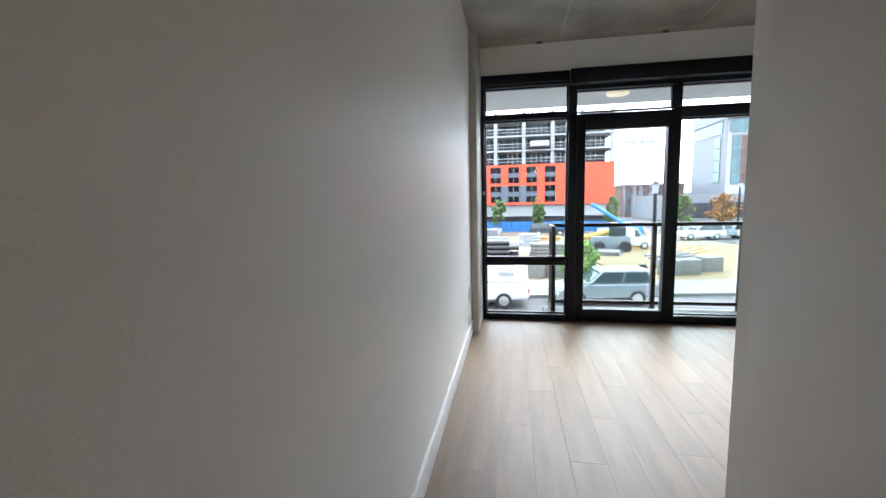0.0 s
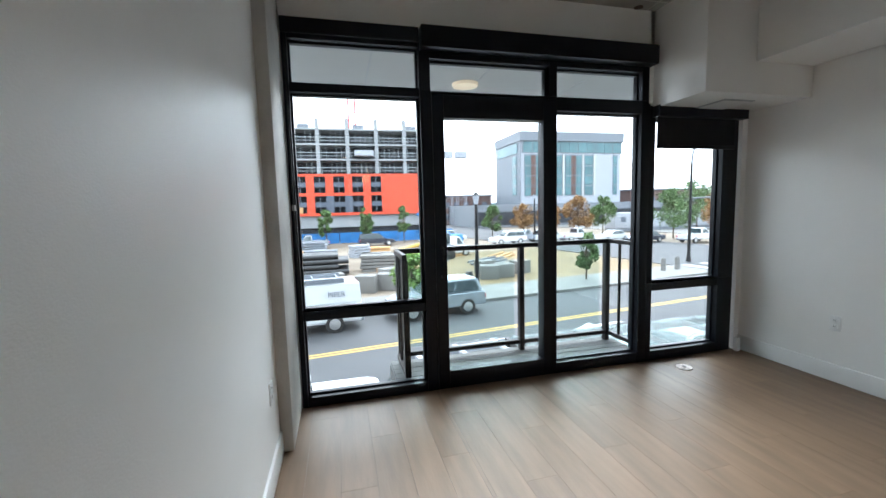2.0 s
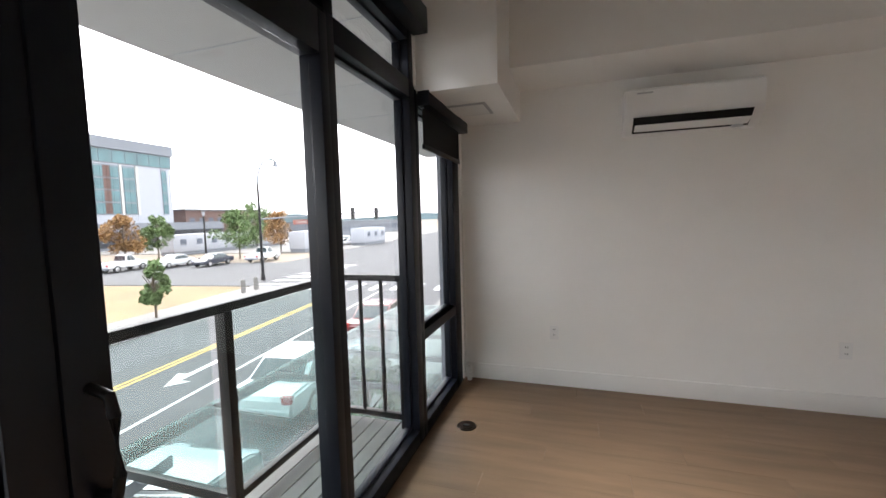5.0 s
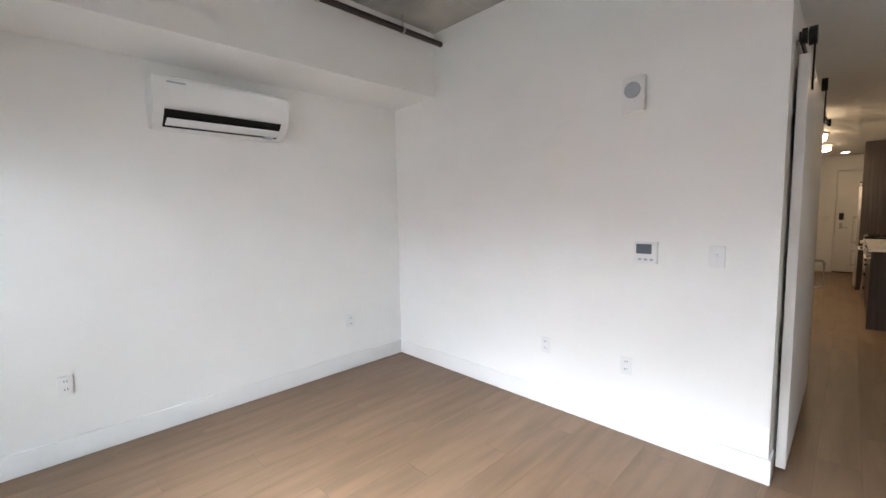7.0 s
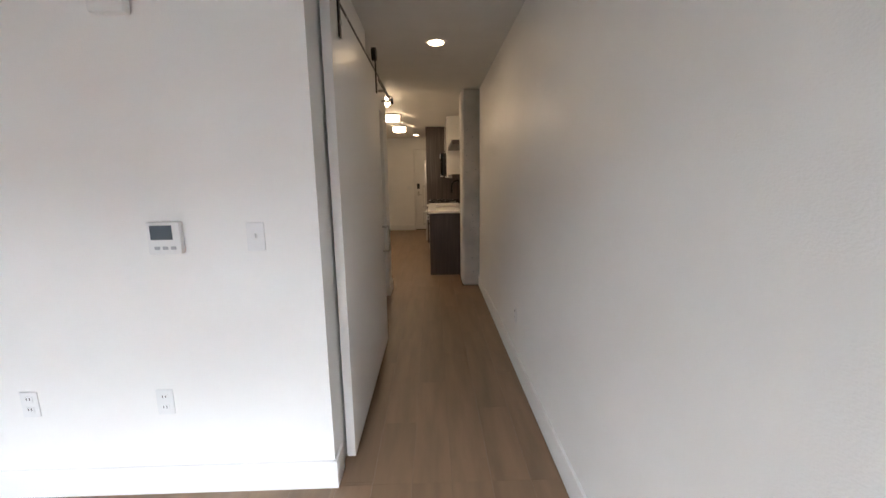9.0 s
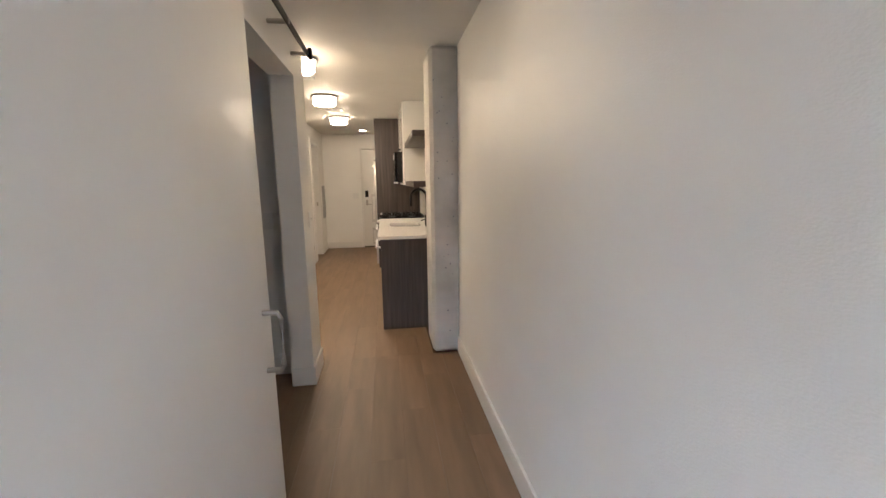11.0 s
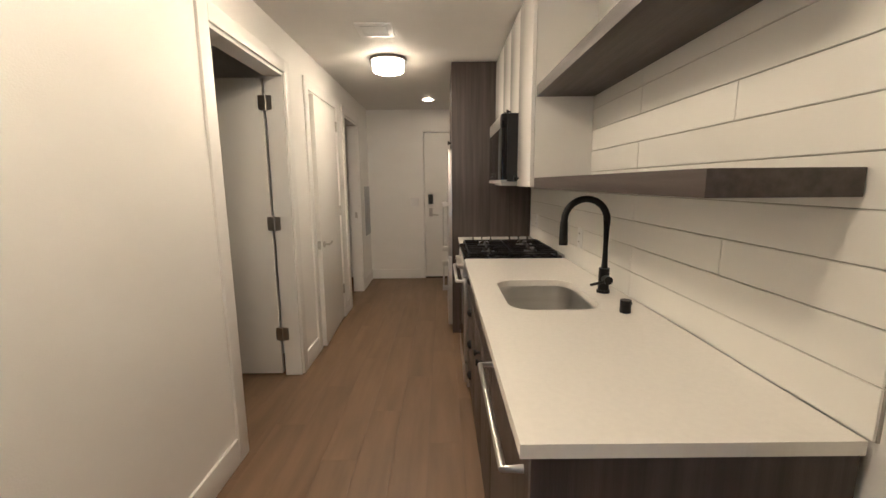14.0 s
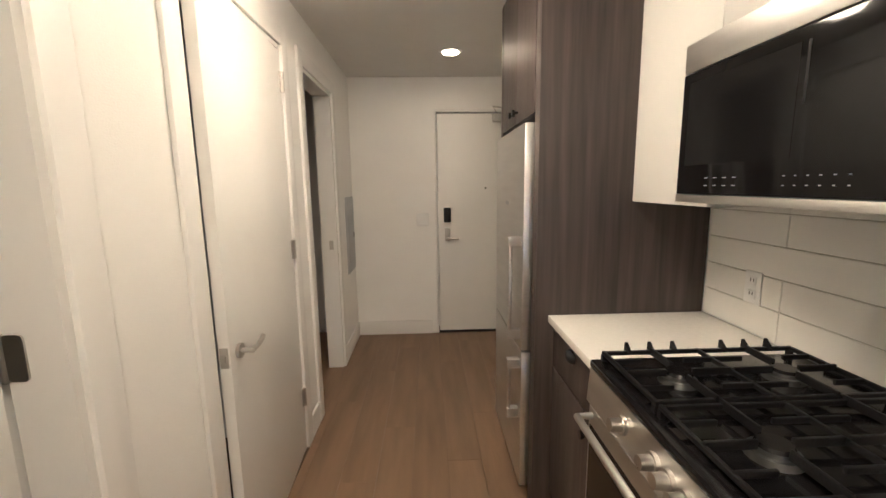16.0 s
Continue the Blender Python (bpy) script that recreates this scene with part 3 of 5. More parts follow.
# ---- doors of the kitchen passage ----
def casing(name, y0, y1, h=2.13, w=0.085, xf=XE):
    o = fixed(name, box(bmesh.new(), xf - 0.016, xf, y0 - w, y0, 0, h + w, bevel=0.004), TRIM, "white painted door casing", "door casing")
    bm = box(bmesh.new(), xf - 0.016, xf, y1, y1 + w, 0, h + w, bevel=0.004)
    part("side_casing", bm, TRIM, o)
    part("head_casing", box(bmesh.new(), xf - 0.016, xf, y0, y1, h, h + w, bevel=0.004), TRIM, o)
    part("jamb", box(bmesh.new(), xf, xf + 0.12, y0, y0 + 0.02, 0, h), TRIM, o)
    part("jamb", box(bmesh.new(), xf, xf + 0.12, y1 - 0.02, y1, 0, h), TRIM, o)
    part("head_jamb", box(bmesh.new(), xf, xf + 0.12, y0 + 0.02, y1 - 0.02, h - 0.02, h), TRIM, o)
    return o


casing("door_casing_1", *D1)
casing("door_casing_2", *D2)
c3 = casing("door_casing_3", *D3)
part("strike_plate", B(XE + 0.03, XE + 0.06, -9.580, -9.577, 0.97, 1.04), NICKEL, c3)


def lever(parent, x, y, z, s, d):
    """A lever handle that stands out to -x and points along d."""
    bm = cyl(bmesh.new(), (x, y, z), (x - 0.012, y, z), 0.026, seg=24)
    cyl(bm, (x - 0.012, y, z), (x - 0.05, y, z), 0.009)
    part("rose", bm, NICKEL, parent)
    bm = tube(bmesh.new(), [(x - 0.05, y - d * 0.008, z), (x - 0.052, y + d * 0.04, z + 0.002), (x - 0.048, y + d * 0.09, z + 0.004), (x - 0.044, y + d * 0.115, z + 0.008)], 0.009)
    part("lever", bm, NICKEL, parent)


def hinge_plate(bm, x0, x1, y, z, r=0.010):
    """A thin upright plate with rounded corners, facing +y."""
    prof = []
    for cx, cz, a0 in ((x1 - r, z + 0.048 - r, 0), (x0 + r, z + 0.048 - r, 90), (x0 + r, z - 0.048 + r, 180), (x1 - r, z - 0.048 + r, 270)):
        prof += [(cx + r * math.cos(radians(a0 + 30 * k)), cz + r * math.sin(radians(a0 + 30 * k))) for k in range(4)]
    return prism(bm, prof, y, y + 0.004, axis="y")


def hinges(parent, x, y, zs=(0.31, 1.12, 1.93)):
    for z in zs:
        bm = cyl(bmesh.new(), (x, y, z - 0.050), (x, y, z + 0.050), 0.0075, seg=14)
        hinge_plate(bm, x + 0.004, x + 0.046, y - 0.002, z)
        hinge_plate(bm, x - 0.046, x - 0.004, y - 0.002, z)
        part("hinge", bm, NICKEL, parent, "satin nickel hinge")


d = tagged(thing("door_1", (1.66, -7.262, 0.01), "white flush door standing open into the side room", "door"), kind="structure")
part("leaf", box(bmesh.new(), 0.0, 0.78, -0.012, 0.026, 0, 2.09, bevel=0.003), DOORW, d)
hinges(d, -0.022, 0.034)
d = tagged(thing("door_2", (XE - 0.004, -8.545, 0.01), "white flush closet door, standing just ajar", "door", turn=2.9), kind="structure")
part("leaf", box(bmesh.new(), 0.0, 0.038, 0.004, 0.800, 0, 2.09, bevel=0.003), DOORW, d)
lever(d, 0.0, 0.735, 0.885, 1, -1)
part("latch_plate", box(bmesh.new(), 0.006, 0.032, 0.800, 0.803, 0.85, 0.92, bevel=0.001), NICKEL, d)
part("latch_bolt", box(bmesh.new(), 0.012, 0.026, 0.803, 0.811, 0.875, 0.895, bevel=0.003), NICKEL, d)
for z in (0.305, 1.125, 1.945):
    bm = cyl(bmesh.new(), (-0.008, 0.0, z - 0.048), (-0.008, 0.0, z + 0.048), 0.0095, seg=14)
    box(bm, -0.003, 0.0005, 0.002, 0.022, z - 0.048, z + 0.048)
    part("hinge", bm, NICKEL, d, "satin nickel hinge")
d = tagged(thing("pocket_door", (2.2, -4.30, 0.01), "white sliding door in the den wall", "door"), kind="structure")
part("leaf", box(bmesh.new(), -0.41, 0.41, 0.0, 0.02, 0, 2.06, bevel=0.003), DOORW, d)
part("flush_pull", box(bmesh.new(), -0.37, -0.33, 0.02, 0.024, 0.86, 0.98, bevel=0.003), NICKEL, d)
# entry door
d = tagged(thing("entry_door", (0.26, YE, 0.0), "white flush entry door with electronic lock, closed", "door"), kind="structure")
part("leaf", box(bmesh.new(), -0.445, 0.450, -0.05, -0.008, 0.02, 2.10, bevel=0.002), DOORW, d)
for a in ((-0.475, -0.452, 0, 2.135), (0.458, 0.478, 0, 2.135), (-0.452, 0.458, 2.112, 2.135)):
    part("door_frame", box(bmesh.new(), a[0], a[1], -0.07, 0.008, a[2], a[3], bevel=0.003), TRIM, d)
part("sweep", B(-0.445, 0.45, -0.04, -0.004, 0.004, 0.022), DARK, d)
part("card_reader", box(bmesh.new(), 0.33, 0.40, -0.008, 0.018, 1.10, 1.24, bevel=0.01), MATBLK, d)
part("lock_plate", box(bmesh.new(), 0.34, 0.39, -0.008, 0.004, 0.92, 1.04, bevel=0.006), NICKEL, d)
part("lever", tube(bmesh.new(), [(0.365, 0.0, 0.95), (0.365, 0.045, 0.95), (0.35, 0.05, 0.95), (0.26, 0.05, 0.945)], 0.010), NICKEL, d)
part("peephole", cyl(bmesh.new(), (0.0, -0.008, 1.42), (0.0, -0.003, 1.42), 0.009), MATBLK, d)
part("door_closer", box(bmesh.new(), -0.30, -0.06, -0.006, 0.05, 2.02, 2.09, bevel=0.006), NICKEL, d)
part("closer_arm", tube(bmesh.new(), [(-0.10, 0.03, 2.09), (-0.04, 0.16, 2.13), (-0.16, 0.03, 2.14)], 0.008, 8), NICKEL, d)
pb = thing("breaker_panel", (XE, -10.105, 0.69), "grey metal breaker panel set in the wall", "electrical panel")
part("frame", box(bmesh.new(), -0.008, 0, -0.17, 0.17, 0, 0.67, bevel=0.003), GREYP, pb)
part("door", box(bmesh.new(), -0.013, -0.008, -0.145, 0.145, 0.03, 0.64, bevel=0.002), GREYP, pb)
part("latch", box(bmesh.new(), -0.017, -0.013, -0.125, -0.105, 0.30, 0.34), MATBLK, pb)

# ---- kitchen ----
CT, CF = 0.915, 0.320      # counter top and front


def knob(parent, x, y, z):
    bm = cyl(bmesh.new(), (x, y, z), (x + 0.018, y, z), 0.006, seg=10)
    cyl(bm, (x + 0.018, y, z), (x + 0.030, y, z), 0.013, 0.015, 16)
    part("knob", bm, MATBLK, parent, "small black knob")


def cup_pull(parent, x, y, z):
    bm = bmesh.new()
    bmesh.ops.create_uvsphere(bm, u_segments=18, v_segments=10, radius=0.032)
    bmesh.ops.scale(bm, vec=(0.7, 1.25, 0.8), verts=bm.verts)
    bmesh.ops.delete(bm, geom=[v for v in bm.verts if v.co.x < -0.004], context="VERTS")
    bmesh.ops.translate(bm, vec=(x, y, z), verts=bm.verts)
    part("cup_pull", bm, MATBLK, parent, "black cup pull")


def base_unit(y0, y1, fronts, label):
    o = thing("base_cabinet", (CF - 0.025, (y0 + y1) / 2, 0.0), label, "cabinet", "base cabinets")
    h = (y1 - y0) / 2
    part("body", B(-0.60, -0.022, -h, h, 0.10, CT - 0.032 if "sink" not in label else 0.68), DKWOOD, o)
    part("plinth", B(-0.56, -0.07, -h, h, 0.0, 0.10), DKWOOD, o)
    for a, b, z0, z1, pull in fronts:
        f = part("drawer_front" if pull == "cup" else "cabinet_door", box(bmesh.new(), -0.020, 0.0, a + 0.002, b - 0.002, z0, z1, bevel=0.002), DKWOOD, o)
        if pull == "cup":
            cup_pull(f, 0.002, (a + b) / 2, (z0 + z1) / 2 + 0.04)
        elif pull == "knobs":
            knob(f, 0.0, b - 0.05, z1 - 0.06)
        elif pull == "knob":
            knob(f, 0.0, a + 0.05, z1 - 0.06)
    return o


base_unit(-8.045, -7.605, [(-0.22, 0.22, 0.70, 0.878, "cup"), (-0.22, 0.22, 0.105, 0.694, "knobs")], "dark woodgrain base cabinet with drawer and door")
base_unit(-6.975, -6.47, [(-0.2525, 0.2525, 0.70, 0.878, "cup"), (-0.2525, 0.2525, 0.50, 0.694, "cup"), (-0.2525, 0.2525, 0.30, 0.494, "cup"), (-0.2525, 0.2525, 0.105, 0.294, "cup")], "dark woodgrain base cabinet with four drawers")
base_unit(-6.47, -5.74, [(-0.365, 0.365, 0.70, 0.878, "plain"), (-0.365, 0.0, 0.105, 0.694, "knobs"), (0.0, 0.365, 0.105, 0.694, "knob")], "dark woodgrain sink cabinet with two doors")
o = thing("dishwasher", (CF - 0.025, -5.43, 0.0), "slim dishwasher behind dark panel with steel handle", "dishwasher")
part("body", B(-0.60, -0.022, -0.305, 0.305, 0.10, CT - 0.032), MATBLK, o)
part("front_panel", box(bmesh.new(), -0.02, 0.0, -0.303, 0.303, 0.105, 0.878, bevel=0.002), DKWOOD, o)
part("handle", tube(bmesh.new(), [(0, -0.25, 0.80), (0.045, -0.25, 0.80), (0.045, 0.25, 0.80), (0, 0.25, 0.80)], 0.009), STEEL, o, "brushed steel bar handle")
o = solid("end_panel", B(XK + 0.006, CF - 0.022, -5.122, -5.102, 0, CT - 0.032), DKWOOD, "dark woodgrain end panel of the counter run", "cabinet panel")

# worktop with sink cut-out
SX0, SX1, SY0, SY1 = -0.165, 0.20, -6.385, -5.905


def rounded(x0, x1, y0, y1, r, n=6):
    pts = []
    for cx, cy, a0 in ((x1 - r, y1 - r, 0), (x0 + r, y1 - r, 90), (x0 + r, y0 + r, 180), (x1 - r, y0 + r, 270)):
        for k in range(n + 1):
            a = radians(a0 + 90 * k / n)
            pts.append((cx + r * math.cos(a), cy + r * math.sin(a)))
    return pts


def counter_mesh(x0, x1, y0, y1, hole):
    """Slab with one rounded hole: ring of quads from the hole to the rectangle."""
    bm = bmesh.new()
    cx, cy = (hole[0] + hole[1]) / 2, (hole[2] + hole[3]) / 2
    inner = rounded(*hole, 0.09)

    def to_rect(p):
        dx, dy = p[0] - cx, p[1] - cy
        s = min((x1 - cx) / dx if dx > 1e-9 else (x0 - cx) / dx if dx < -1e-9 else 1e9, (y1 - cy) / dy if dy > 1e-9 else (y0 - cy) / dy if dy < -1e-9 else 1e9)
        return (cx + dx * s, cy + dy * s)
    pts = [(p, to_rect(p)) for p in inner]
    # put the corners in
    for c in ((x0, y0), (x1, y0), (x1, y1), (x0, y1)):
        k = min(range(len(pts)), key=lambda i: abs(math.atan2(pts[i][1][1] - cy, pts[i][1][0] - cx) - math.atan2(c[1] - cy, c[0] - cx)))
        pts[k] = (pts[k][0], c)
    n = len(pts)
    top, bot, ti, bi = [], [], [], []
    for p, q in pts:
        ti.append(bm.verts.new((*p, CT)))
        top.append(bm.verts.new((*q, CT)))
        bi.append(bm.verts.new((*p, CT - 0.03)))
        bot.append(bm.verts.new((*q, CT - 0.03)))
    for i in range(n):
        j = (i + 1) % n
        for f in ((ti[i], ti[j], top[j], top[i]), (bi[i], bot[i], bot[j], bi[j]), (ti[i], bi[i], bi[j], ti[j]), (top[i], top[j], bot[j], bot[i])):
            bm.faces.new(f)
    bmesh.ops.recalc_face_normals(bm, faces=bm.faces)
    return bm


solid("worktop", counter_mesh(XK + 0.002, CF, -6.978, -5.097, (SX0, SX1, SY0, SY1)), QUARTZ, "white quartz kitchen worktop with undermount sink cut-out", "worktop")
solid("worktop", B(XK + 0.002, CF, -8.045, -7.602, CT - 0.03, CT, bevel=0.003), QUARTZ, "short white quartz worktop beside the range", "worktop")
sk = thing("sink", (0, 0, CT - 0.03), "stainless steel undermount sink, empty", "sink")
bm = bmesh.new()
ra, rb, rc = rounded(SX0 - 0.004, SX1 + 0.004, SY0 - 0.004, SY1 + 0.004, 0.094), rounded(SX0 + 0.004, SX1 - 0.004, SY0 + 0.004, SY1 - 0.004, 0.08), rounded(SX0 + 0.035, SX1 - 0.035, SY0 + 0.035, SY1 - 0.035, 0.05)
rings = [[bm.verts.new((*p, z)) for p in r] for r, z in ((ra, 0.0), (ra, -0.001), (rb, -0.15), (rc, -0.175))]
for a, b in zip(rings, rings[1:]):
    for i in range(len(a)):
        bm.faces.new((a[i], a[(i + 1) % len(a)], b[(i + 1) % len(a)], b[i]))
bm.faces.new(rings[-1])
part("basin", bm, STEEL, sk)
part("drain", cyl(bmesh.new(), (0.0, -6.145, -0.1745), (0.0, -6.145, -0.171), 0.045, seg=28), NICKEL, sk)
fa = thing("kitchen_tap", (-0.25, -6.15, CT), "matte black pull-down kitchen tap, single lever", "tap")
part("base", cyl(cyl(bmesh.new(), (0, 0, 0), (0, 0, 0.012), 0.028, seg=24), (0, 0, 0.012), (0, 0, 0.11), 0.023, seg=24), MATBLK, fa)
R = 0.093
pts = [(0, 0, 0.10), (0, 0, 0.32)] + [(R - R * math.cos(a), 0, 0.32 + R * math.sin(a)) for a in [math.pi * k / 14 for k in range(1, 14)]] + [(2 * R, 0, 0.31)]
part("spout", tube(bmesh.new(), pts, 0.0145, 16), MATBLK, fa)
part("spray_head", cyl(bmesh.new(), (2 * R, 0, 0.315), (2 * R, 0, 0.215), 0.0165, 0.019, 20), MATBLK, fa)
part("valve", cyl(bmesh.new(), (0, 0, 0.065), (0, 0.055, 0.065), 0.018, seg=20), MATBLK, fa)
part("lever", tube(bmesh.new(), [(0, 0.04, 0.065), (0.03, 0.045, 0.055), (0.075, 0.045, 0.045)], 0.006, 10), MATBLK, fa)
so = thing("air_gap_cap", (-0.222, -5.868, CT), "small black cylindrical air gap cap on the worktop", "air gap")
part("cap", box(cyl(bmesh.new(), (0, 0, 0), (0, 0, 0.048), 0.020, seg=20), -0.021, -0.012, -0.008, 0.008, 0.03, 0.04), MATBLK, so)

# range
rg = thing("gas_range", (CF, -7.29, 0.0), "stainless gas range with black cooktop and grates", "cooker")
part("body", B(-0.64, -0.02, -0.303, 0.303, 0.02, 0.90), STEEL, rg)
part("cooktop", box(bmesh.new(), -0.635, 0.006, -0.305, 0.305, 0.902, 0.925, bevel=0.006), ENAMEL, rg)
bm = prism(bmesh.new(), [(-0.02, 0.79), (0.012, 0.795), (0.004, 0.90), (-0.02, 0.90)], -0.303, 0.303)
part("control_panel", bm, STEEL, rg)
for y in (-0.08, 0.06, 0.115, 0.17, 0.225):
    k = part("control_knob", cyl(cyl(bmesh.new(), (0.008, y, 0.85), (0.018, y, 0.851), 0.024, seg=24), (0.018, y, 0.851), (0.045, y, 0.853), 0.018, 0.016, 24), NICKEL, rg)
part("oven_door", box(bmesh.new(), -0.018, 0.004, -0.30, 0.30, 0.20, 0.782, bevel=0.004), STEEL, rg)
part("oven_window", box(bmesh.new(), 0.0045, 0.0065, -0.285, 0.285, 0.235, 0.725), BLKGLASS, rg)
part("oven_handle", tube(bmesh.new(), [(0, -0.275, 0.757), (0.05, -0.275, 0.757), (0.05, 0.275, 0.757), (0, 0.275, 0.757)], 0.011), STEEL, rg)
part("bottom_drawer", box(bmesh.new(), -0.018, 0.002, -0.30, 0.30, 0.05, 0.19, bevel=0.004), STEEL, rg)
for x in (-0.17, -0.46):
    for y in (-0.15, 0.15):
        part("burner", cyl(cyl(bmesh.new(), (x, y, 0.925), (x, y, 0.938), 0.05, 0.045, 28), (x, y, 0.938), (x, y, 0.948), 0.036, 0.034, 28), BURNER, rg)
        part("burner_cap", cyl(bmesh.new(), (x, y, 0.948), (x, y, 0.956), 0.034, 0.030, 28), ENAMEL, rg)
for y0, y1 in ((-0.295, -0.005), (0.005, 0.295)):
    bm = bmesh.new()
    for x in (-0.60, -0.315, -0.03):
        box(bm, x - 0.005, x + 0.005, y0, y1, 0.943, 0.955, bevel=0.002)
    for y in (y0 + 0.007, y1 - 0.007):
        box(bm, -0.60, -0.03, y - 0.005, y + 0.005, 0.943, 0.955, bevel=0.002)
    ym = (y0 + y1) / 2
    for x in (-0.17, -0.46):
        for ax, ay, bx, by in ((x - 0.14, ym, x - 0.035, ym), (x + 0.035, ym, x + 0.14, ym)):
            box(bm, ax, bx, ay - 0.004, ay + 0.004, 0.943, 0.962, bevel=0.002)
        for s, t in ((y0, ym - 0.035), (ym + 0.035, y1)):
            box(bm, x - 0.004, x + 0.004, s, t, 0.943, 0.964, bevel=0.002)
    for x in (-0.60, -0.03):
        for y in (y0 + 0.007, y1 - 0.007):
            box(bm, x - 0.007, x + 0.007, y - 0.007, y + 0.007, 0.925, 0.945)
    for y in (ym - 0.075, ym + 0.075):
        for x in (-0.17, -0.46):
            box(bm, x - 0.14, x - 0.06, y - 0.004, y + 0.004, 0.943, 0.957, bevel=0.002)
            box(bm, x + 0.06, x + 0.14, y - 0.004, y + 0.004, 0.943, 0.957, bevel=0.002)
    if y0 < -0.2:
        for x in (-0.53, -0.46, -0.39, -0.24, -0.17, -0.10):
            prism(bm, [(y0 - 0.006, 0.953), (y0 + 0.030, 0.953), (y0 + 0.016, 0.962), (y0 - 0.004, 0.978)], x - 0.005, x + 0.005, axis="x")
    part("grate", bm, IRON, rg, "cast iron pan grate")
part("rear_trim", box(bmesh.new(), -0.652, -0.637, -0.304, 0.304, 0.90, 0.932, bevel=0.002), STEEL, rg)
for y in (-0.10, 0.10):
    part("vent_strip", B(-0.632, -0.612, y - 0.09, y + 0.09, 0.925, 0.93), DARK, rg)

# tall unit and fridge
tp = thing("tall_panel", (0, -8.085, 0), "tall dark woodgrain panel beside the fridge", "cabinet panel")
part("panel", box(bmesh.new(), XK + 0.003, 0.372, -0.035, 0.035, 0, HC - 0.004, bevel=0.002), DKWOOD, tp)
solid("tall_panel", B(XK + 0.003, 0.372, -8.87, -8.83, 0, HC - 0.004), DKWOOD, "tall dark woodgrain panel beyond the fridge", "cabinet panel")
fr = thing("fridge", (0.372, -8.475, 0), "tall stainless bottom-freezer fridge with bar handles", "fridge")
part("body", B(-0.70, -0.03, -0.335, 0.335, 0.03, 1.695), GREYP, fr)
u = part("upper_door", box(bmesh.new(), -0.028, 0.035, -0.333, 0.333, 0.72, 1.70, bevel=0.008), STEEL, fr)
l = part("lower_door", box(bmesh.new(), -0.028, 0.035, -0.333, 0.333, 0.05, 0.712, bevel=0.008), STEEL, fr)
for par, z0, z1 in ((u, 0.765, 1.225), (l, 0.385, 0.665)):
    part("handle_bar", box(bmesh.new(), 0.072, 0.088, 0.272, 0.300, z0, z1, bevel=0.006), STEEL, par)
    for z in (z0 + 0.02, z1 - 0.02):
        part("handle_mount", box(bmesh.new(), 0.034, 0.090, 0.268, 0.304, z - 0.022, z + 0.022, bevel=0.004), STEEL, par)
part("badge", B(0.0352, 0.0362, -0.05, 0.02, 1.35, 1.37), GREYP, fr)
oc = thing("over_fridge_cabinet", (0.352, -8.475, 1.735), "dark woodgrain cabinet above the fridge", "cabinet")
part("body", B(-0.70, -0.002, -0.343, 0.343, 0, 0.681), DKWOOD, oc)
for a, b, ky in ((-0.342, -0.001, -0.04), (0.001, 0.342, 0.04)):
    f = part("cabinet_door", box(bmesh.new(), 0.0, 0.02, a, b, 0.002, 0.677, bevel=0.002), DKWOOD, oc)
    knob(f, 0.02, ky, 0.05)

# wall units
UF = -0.008


def wall_unit(y0, y1, z0, z1, label, doors, knobs):
    o = thing("wall_cabinet", (UF, (y0 + y1) / 2, z0), label, "cabinet", "wall cabinets")
    h = (y1 - y0) / 2
    part("body", B(XK + 0.003 - UF, -0.021, -h, h, 0, z1 - z0), GLOSSW, o)
    w = 2 * h / doors
    for i in range(doors):
        f = part("cabinet_door", box(bmesh.new(), -0.019, 0.0, -h + i * w + 0.0008, -h + (i + 1) * w - 0.0008, 0.002, z1 - z0 - 0.01, bevel=0.001), GLOSSW, o)
        knob(f, 0.0, -h + knobs[i] * 2 * h, 0.05)


wall_unit(-8.048, -7.612, 1.375, 2.416, "gloss white wall cabinet with one door", 1, [0.9])
wall_unit(-7.610, -6.972, 1.822, 2.416, "gloss white cabinet above the microwave", 2, [0.41, 0.565])
wall_unit(-6.970, -6.605, 1.375, 2.416, "gloss white wall cabinet with one door", 1, [0.12])
mw = thing("microwave", (0.0, -7.291, 1.395), "over-range stainless microwave with black glass door", "microwave")
part("body", B(XK + 0.003, 0.055, -0.316, 0.316, 0.012, 0.424), MATBLK, mw)
part("front_glass", box(bmesh.new(), 0.055, 0.092, -0.315, 0.315, 0.022, 0.343, bevel=0.005), BLKGLASS, mw)
part("top_grille", box(bmesh.new(), 0.055, 0.092, -0.315, 0.250, 0.345, 0.422, bevel=0.005), STEEL, mw)
part("grille_end", box(bmesh.new(), 0.055, 0.092, 0.251, 0.315, 0.345, 0.422, bevel=0.005), BLKGLASS, mw)
part("bottom_trim", box(bmesh.new(), 0.050, 0.094, -0.315, 0.315, 0.0, 0.021, bevel=0.003), STEEL, mw)
part("window_mesh", B(0.0922, 0.0926, -0.285, 0.045, 0.10, 0.315), ENAMEL, mw)
part("door_grip", B(0.0922, 0.0930, 0.060, 0.066, 0.20, 0.315), DARK, mw)
bm = bmesh.new()
for n, ya, dy in ((4, -0.198, 0.032), (6, 0.035, 0.026)):
    for i in range(n):
        for j in range(2):
            box(bm, 0.0922, 0.0928, ya + i * dy, ya + i * dy + (0.012 if n == 4 else 0.005), 0.045 + j * 0.019, 0.0472 + j * 0.019)
tagged(part("button_legend", bm, LIGHTP, mw), kind="stuff")
